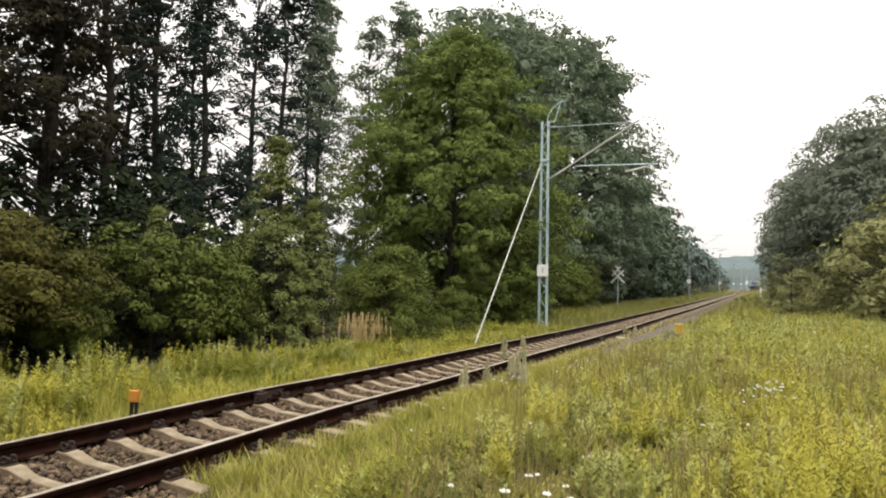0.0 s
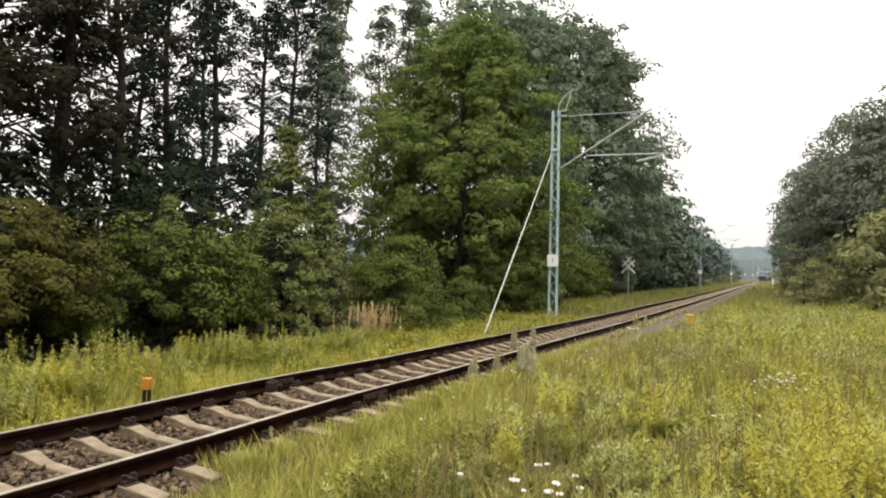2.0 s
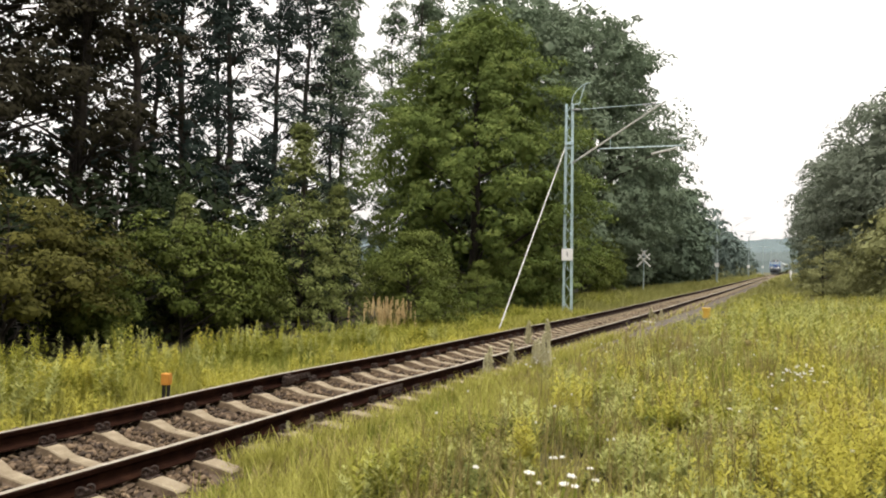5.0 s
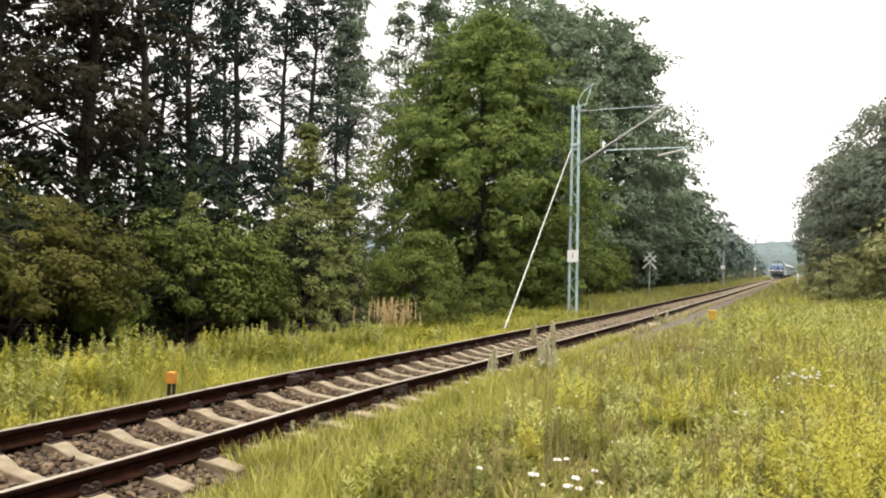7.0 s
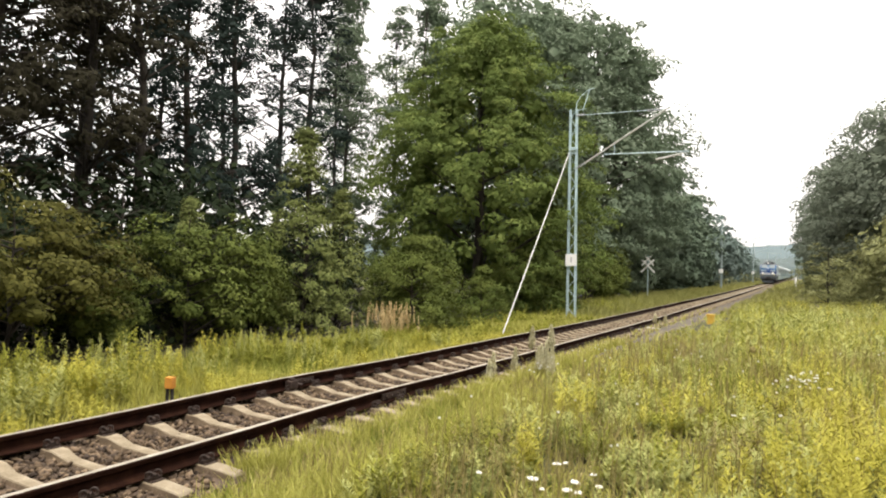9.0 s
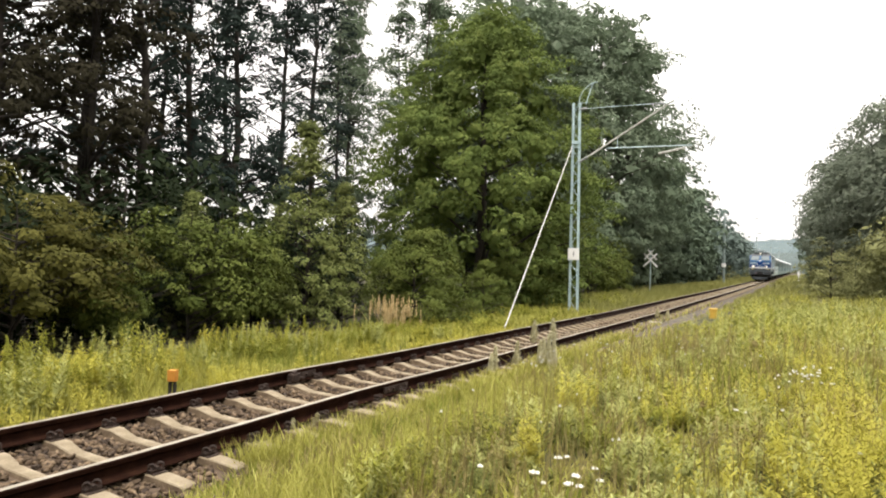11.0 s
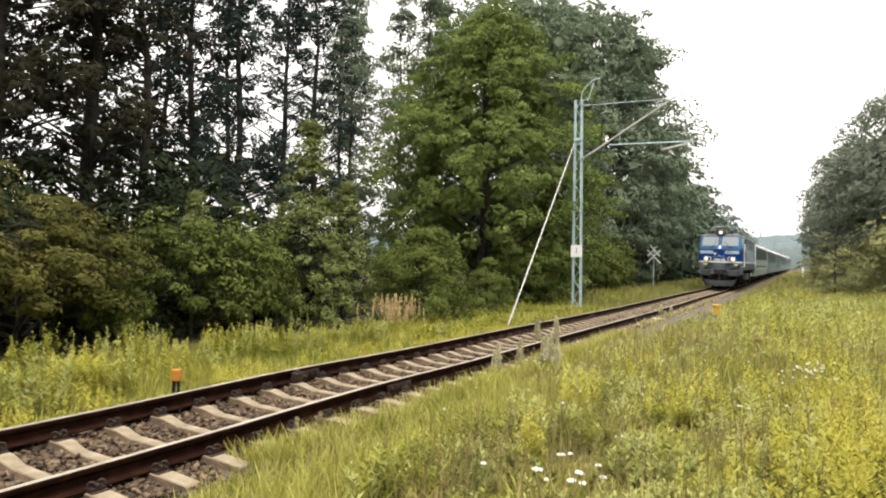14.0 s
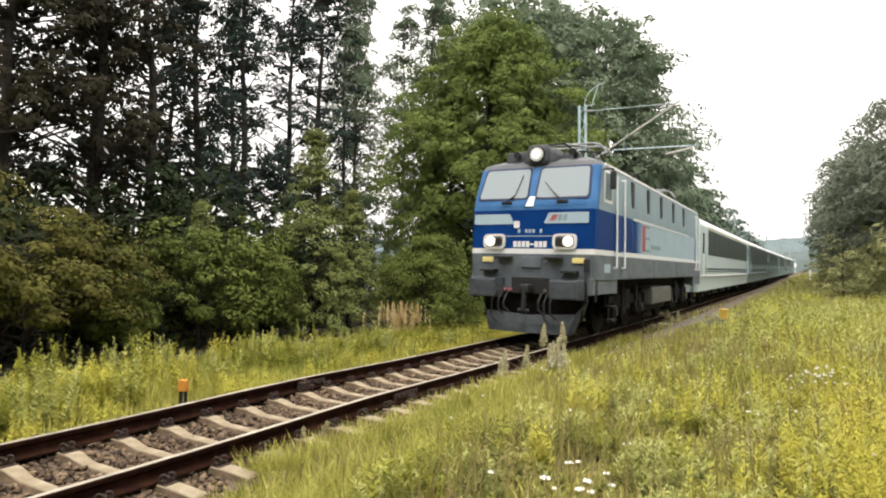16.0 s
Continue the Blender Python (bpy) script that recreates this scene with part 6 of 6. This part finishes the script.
    part("underframe", bm, M_UNDER, loco)
    # added black filler blocks that stand in for the shade under the body
    bm = bmesh.new()
    block(bm, -1.2, 1.2, 6.45, 9.75, 0.4, 1.0, 0.05)
    part("underside_filler", bm, M_UNDER, loco)
    for y0, y1 in ((0.45, 6.4), (9.8, 15.5)):
        bm = bmesh.new()
        block(bm, -0.62, 0.62, y0, y1, 0.4, 1.0, 0.03)
        part("bogie_filler", bm, M_UNDER, loco)
    # black backing behind the hoses, filling the nose gap with painted dark
    bm = bmesh.new()
    block(bm, -1.22, 1.22, 0.2, 0.32, 0.5, 1.1, 0.02)
    part("nose_filler", bm, M_UNDER, loco)
    for s in (-1, 1):
        bm = bmesh.new()
        for y0, y1 in ((2.35, 6.0), (6.2, 9.8), (10.0, 13.7)):
            block(bm, s * 1.543 - 0.006, s * 1.543 + 0.006, y0, y1, 1.47, 1.95)
        part("sole_panel", bm, M_LOWGREY, loco)
        for k in range(9):
            bm = bmesh.new()
            block(bm, s * 1.5425 - 0.004, s * 1.5425 + 0.004, 3.47 + 0.115 * k, 3.47 + 0.115 * k + 0.09 - 0.008 * k, 2.13, 2.98)
            part("blue_stripe", bm, M_BLUE if k < 5 else M_SKYBLUE, loco, "upright stripe of fading blue")
        bm = bmesh.new()
        block(bm, s * 1.5425 - 0.004, s * 1.5425 + 0.004, 7.6, 8.9, 1.64, 1.7)
        block(bm, s * 1.5425 - 0.004, s * 1.5425 + 0.004, 0.75, 1.25, 1.6, 1.8)
        part("sill_bar", bm, M_PALEBLUE, loco, "small pale lettering bars")
        # cab door, rails, window, mirror
        for y0 in (1.55, 14.1):
            bm = bmesh.new()
            block(bm, s * 1.545 - 0.01, s * 1.545 + 0.01, y0 + 0.08, y0 + 0.68, 2.1, 3.0, 0.008)
            part("cab_door", bm, M_BLUE, loco)
            for yy in (y0, y0 + 0.76):
                bm = bmesh.new()
                tube(bm, (s * 1.62, yy, 1.72), (s * 1.6, yy, 3.9), 0.026, seg=8)
                for z in (1.72, 3.9):
                    tube(bm, (s * 1.5, yy, z), (s * 1.62, yy, z), 0.02, seg=6)
                part("handrail", bm, M_STRIPE, loco, "white door handrail")
        for y0 in (0.66,):
            bm = bmesh.new()
            block(bm, s * 1.535 - 0.012, s * 1.535 + 0.012, y0, y0 + 0.7, 3.22, 3.98, 0.01)
            fr = part("cab_window_frame", bm, M_STRIPE, loco)
            bm = bmesh.new()
            block(bm, s * 1.538 - 0.016, s * 1.538 + 0.016, y0 + 0.07, y0 + 0.63, 3.29, 3.91, 0.005)
            part("cab_window", bm, M_CABGLASS, fr)
        if s > 0:
            bm = bmesh.new()
            block(bm, s * 1.74 - 0.07, s * 1.74 + 0.07, 0.62, 0.7, 3.5, 3.92, 0.03)
            tube(bm, (s * 1.5, 0.66, 3.97), (s * 1.74, 0.66, 3.97), 0.02, seg=6)
            tube(bm, (s * 1.74, 0.66, 3.9), (s * 1.74, 0.66, 3.97), 0.018, seg=6)
            part("mirror", bm, M_RUBBER, loco)
        for y0 in (3.3, 5.2, 7.1, 9.2, 11.3):
            bm = bmesh.new()
            block(bm, s * 1.525 - 0.018, s * 1.525 + 0.018, y0, y0 + 0.28, 3.32, 4.0, 0.005)
            part("side_vent", bm, M_RUBBER, loco, "narrow dark vent")
        bm = bmesh.new()
        for y0, y1, z0, z1 in ((4.55, 4.95, 2.2, 2.95),):
            block(bm, s * 1.543 - 0.005, s * 1.543 + 0.005, y0, y1, z0, z1)
        part("side_mark", bm, M_RED, loco, "plain faded red side mark")
        bm = bmesh.new()
        for z in (2.2, 2.55, 2.88):
            block(bm, s * 1.543 - 0.004, s * 1.543 + 0.004, 4.97, 5.5, z, z + 0.07)
        block(bm, s * 1.543 - 0.004, s * 1.543 + 0.004, 5.75, 7.1, 2.3, 2.42)
        part("side_bars", bm, M_SIDEGREY, loco)
        bm = bmesh.new()
        block(bm, s * 1.54 - 0.008, s * 1.54 + 0.008, 3.46, 12.5, 3.0, 3.05)
        part("waist_line", bm, M_STRIPE, loco)
        bm = bmesh.new()
        block(bm, s * 1.45 - 0.05, s * 1.45 + 0.05, 0.9, 15.1, 4.08, 4.16, 0.02)
        part("gutter", bm, M_STRIPE, loco, "pale roof gutter")
    for s in (-1, 1):
        bm = bmesh.new()
        block(bm, s * 1.1 - 0.35, s * 1.1 + 0.35, 6.5, 9.6, 0.62, 1.15, 0.06)
        part("battery_box", bm, M_TANK, loco)
    for s in (-1, 1):
        for y0 in (1.6, 14.15):
            bm = bmesh.new()
            for yy in (y0, y0 + 0.5):
                tube(bm, (s * 1.42, yy, 0.42), (s * 1.42, yy, 1.46), 0.02, seg=6)
            for z in (0.45, 0.78, 1.1):
                block(bm, s * 1.4 - 0.1, s * 1.4 + 0.1, y0, y0 + 0.5, z - 0.015, z + 0.015)
            part("cab_ladder", bm, M_SOOT, loco, "dark steel cab ladder")
        for yy in (3.4, 4.9, 11.2, 12.7):
            bm = bmesh.new()
            tube(bm, (s * 1.3, yy, 0.62), (s * 1.3, yy, 1.3), 0.05, seg=10)
            tube(bm, (s * 1.3, yy, 0.5), (s * 1.3, yy, 0.62), 0.075, seg=10)
            part("damper", bm, M_SOOT, loco)
        for yy in (2.75, 5.65, 10.5, 13.4):
            bm = bmesh.new()
            tube(bm, (s * 1.26, yy, 0.6), (s * 1.34, yy, 0.6), 0.15, 0.12, seg=14)
            part("axle_cover", bm, M_SOOT, loco)
    bogie(loco, 2.1, 6.3, (2.75, 5.65))
    bogie(loco, 9.9, 14.1, (10.5, 13.4))
    # roof
    for x0, x1, y0, y1, z1 in ((-0.95, -0.4, 0.75, 1.2, 4.52), (-0.6, 0.6, 6.0, 9.6, 4.5), (0.45, 0.85, 0.9, 1.25, 4.45)):
        bm = bmesh.new()
        block(bm, x0, x1, y0, y1, 4.2, z1, 0.04)
        part("roof_box", bm, M_ROOFGREY, loco)
    for y in (1.9, 5.4, 10.2, 13.8):
        bm = bmesh.new()
        for k in range(3):
            tube(bm, (0.8, y, 4.25 + 0.08 * k), (0.8, y, 4.32 + 0.08 * k), 0.07, 0.045, seg=10)
        part("roof_insulator", bm, M_IRON, loco)
    bm = bmesh.new()
    tube(bm, (0.8, 1.9, 4.52), (0.8, 13.8, 4.52), 0.018, seg=6)
    part("roof_conductor", bm, M_IRON, loco)
    # roof gear: resistor covers, walkway boards and cable runs
    for k in range(5):
        bm = bmesh.new()
        block(bm, 0.25, 0.95, 1.7 + 2.6 * k, 2.9 + 2.6 * k, 4.26, 4.4 + 0.05 * (k % 2), 0.03)
        part("roof_cover", bm, M_SOOT, loco)
    for x in (-1.0, 1.05):
        bm = bmesh.new()
        block(bm, x - 0.11, x + 0.11, 1.2, 14.8, 4.3, 4.34, 0.01)
        part("walkway_board", bm, M_SOOT, loco)
    for x0, x1, y0 in ((0.5, 0.95, 1.4), (-0.5, 0.2, 1.5), (0.3, 0.9, 5.9)):
        bm = bmesh.new()
        pts = [(x0, y0, 4.4), (x0 + 0.1, y0 + 0.3, 4.62), (x1, y0 + 0.9, 4.66), (x1, y0 + 1.4, 4.45)]
        for a, b in zip(pts, pts[1:]):
            tube(bm, a, b, 0.022, seg=6)
        part("roof_cable", bm, M_RUBBER, loco)
    for x in (-0.62, 0.78):
        bm = bmesh.new()
        tube(bm, (x, 0.62, 4.42), (x, 0.95, 4.44), 0.085, 0.03, seg=12)
        block(bm, x - 0.04, x + 0.04, 0.85, 0.95, 4.2, 4.44, 0.01)
        part("horn", bm, M_SOOT, loco, "dark roof horn")
    for x0, x1 in ((-1.3, -0.16), (0.14, 1.28)):
        bm = bmesh.new()
        zz = 3.16
        tube(bm, (x0, nose_y(zz) - 0.07, zz - 0.04), (x1, nose_y(zz) - 0.07, zz - 0.04), 0.012, seg=6)
        for x in (x0, x1):
            tube(bm, (x, nose_y(zz) - 0.07, zz - 0.04), (x, nose_y(zz) + 0.02, zz - 0.04), 0.01, seg=6)
        part("grab_rail", bm, M_SKYBLUE, loco)
    for y in (3.9, 7.4, 8.6, 11.0):
        bm = bmesh.new()
        for k in range(4):
            tube(bm, (-0.45, y, 4.3 + 0.07 * k), (-0.45, y, 4.36 + 0.07 * k), 0.085, 0.05, seg=12)
        part("roof_insulator", bm, M_PORCELAIN, loco, "grey ribbed roof insulator")
    bm = bmesh.new()
    for a, b in (((-0.45, 3.9, 4.6), (-0.45, 7.4, 4.6)), ((-0.45, 7.4, 4.6), (-0.1, 8.0, 4.75)), ((-0.1, 8.0, 4.75), (-0.45, 8.6, 4.6)), ((-0.45, 8.6, 4.6), (-0.45, 11.0, 4.6))):
        tube(bm, a, b, 0.02, seg=6)
    part("busbar", bm, M_TANK, loco)
    pantograph(loco, 2.9, 0.28)
    pantograph(loco, 12.4, 0.12)
    return loco


def coach_shell():
    """The coach body: sides that lean in a little, a rounded roof and flat ends."""
    prof = [(1.36, 0.72), (1.4, 1.42), (1.43, 1.46), (1.44, 2.4), (1.42, 3.78), (1.38, 3.95), (1.22, 4.14), (0.85, 4.28), (0.4, 4.35)]
    ring = prof + [(-x, z) for x, z in reversed(prof)]
    bm = bmesh.new()
    ys = [0.35, 0.42, 25.98, 26.05]
    sc = [0.96, 1.0, 1.0, 0.96]
    rings = [[bm.verts.new((x * s, y, 0.72 + (z - 0.72) * (0.99 if s < 1 else 1))) for x, z in ring] for y, s in zip(ys, sc)]
    k = len(ring)
    for a, b in zip(rings, rings[1:]):
        for i in range(k):
            f = bm.faces.new((a[i], a[(i + 1) % k], b[(i + 1) % k], b[i]))
            f.material_index = 1 if 4 <= i <= 12 else 0
    bm.faces.new(rings[0])
    bm.faces.new(rings[-1])
    bmesh.ops.recalc_face_normals(bm, faces=bm.faces)
    return bm


def build_coach(dark=False):
    th = empty("coach")
    paint = M_COACHLOW if dark else M_COACH
    tagged(th, "dull grey passenger coach with a full-length dark band" if dark else "pale grey-green passenger coach with a long dark window band", "coach", "coaches of the train")
    part("body", coach_shell(), [paint, M_COACHROOF], th)
    for s in (-1, 1):
        bm = bmesh.new()
        y0, y1, z0, z1 = (0.6, 25.8, 2.2, 3.76) if dark else (3.2, 24.6, 2.45, 3.7)
        block(bm, s * 1.432 - 0.012, s * 1.432 + 0.012, y0, y1, z0, z1, 0.008)
        band = part("window_band", bm, M_COACHDARK if dark else M_COACHGLASS, th, "dark tinted window band")
        for k in range(10):
            y0 = 3.35 + 2.12 * k
            bm = bmesh.new()
            block(bm, s * 1.438 - 0.012, s * 1.438 + 0.012, y0, y0 + 1.95, 2.55, 3.6, 0.006)
            part("pane", bm, M_COACHGLASS, band)
        bm = bmesh.new()
        block(bm, s * 1.415 - 0.012, s * 1.415 + 0.012, 3.0, 25.0, 3.78, 3.85, 0.004)
        part("cream_line", bm, M_COACHROOF if dark else M_CREAM, th, "thin pale line over the windows")
        bm = bmesh.new()
        for z, t in ((1.62, 0.05), (1.74, 0.085)):
            block(bm, s * 1.436 - 0.006, s * 1.436 + 0.006, 1.2, 25.2, z, z + t)
        part("dark_lines", bm, M_DASH, th)
        bm = bmesh.new()
        block(bm, s * 1.41 - 0.04, s * 1.41 + 0.04, 0.45, 25.95, 1.4, 1.48, 0.015)
        part("sill_ridge", bm, paint if dark else M_STRIPE, th)
        for y0 in (1.0, 24.75):
            bm = bmesh.new()
            block(bm, s * 1.437 - 0.012, s * 1.437 + 0.012, y0, y0 + 0.95, 1.5, 3.65, 0.01)
            door = part("door", bm, paint, th)
            bm = bmesh.new()
            block(bm, s * 1.442 - 0.012, s * 1.442 + 0.012, y0 + 0.22, y0 + 0.72, 2.5, 3.45, 0.01)
            part("door_window", bm, M_DARKGLASS, door)
            for yy in (y0 - 0.1, y0 + 1.05):
                bm = bmesh.new()
                tube(bm, (s * 1.48, yy, 1.5), (s * 1.46, yy, 2.7), 0.02, seg=6)
                part("handrail", bm, paint, th)
        for y0 in (5.6, 9.0, 13.0, 17.5):
            bm = bmesh.new()
            block(bm, s * 1.0 - 0.32, s * 1.0 + 0.32, y0, y0 + 2.2, 0.5, 0.9, 0.04)
            part("equipment_box", bm, M_UNDER, th)
    for y0, y1 in ((-0.02, 0.38), (26.02, 26.4)):
        bm = bmesh.new()
        for k in range(4):
            block(bm, -0.75, 0.75, y0 + (y1 - y0) * k / 4, y0 + (y1 - y0) * (k + 0.75) / 4, 1.1, 3.7, 0.03)
        part("gangway", bm, M_RUBBER, th, "black ribbed gangway bellows")
    bogie(th, 2.2, 5.2, (2.45, 4.95), 0.7, 0.46)
    bogie(th, 21.2, 24.2, (21.45, 23.95), 0.7, 0.46)
    return th


def build_train():
    loco = build_loco()
    coach = build_coach()
    other = build_coach(True)
    cars = [coach, other] + [copy_thing(other, pose(0, 0, 0)) for k in range(4)]
    return loco, cars


SPEED, LAST = 20.05, 13.71


def train_pose(y, length, dx=0.0):
    """A vehicle whose front is at y, set by the line under its bogies."""
    a, b = y + 0.15 * length, y + 0.85 * length
    pa, pb = (Vector((float(line_x(q)), q, float(grade(q)))) for q in (a, b))
    d = (pb - pa).normalized()
    p = pa - d * 0.15 * length
    return (Matrix.Translation(p) @ Matrix.Rotation(-math.atan2(d.x, d.y), 4, "Z") @ Matrix.Rotation(math.asin(d.z), 4, "X")
            @ Matrix.Rotation(CANT * 0.35, 4, "Y") @ Matrix.Translation((dx, 0, 0.04)))


# ---- build ----
build_ground()
build_forest_floor()
build_gravel_strip()
build_rails()
build_hills()
build_trees()
build_shrubs()
build_line_side()
LOCO, COACHES = build_train()
build_grass()
build_weeds()
build_flowers()
build_stalks()
build_plants()
build_sleepers()
build_ballast()


def motions():
    times = [0.5 * k for k in range(33)]
    walk(LOCO, [(t, train_pose(LAST + SPEED * (16 - t), 16.7, 0.1)) for t in times])
    for k, car in enumerate(COACHES):
        walk(car, [(t, train_pose(LAST + SPEED * (16 - t) + 16.75 + 26.4 * k, 26.4)) for t in times])


motions()
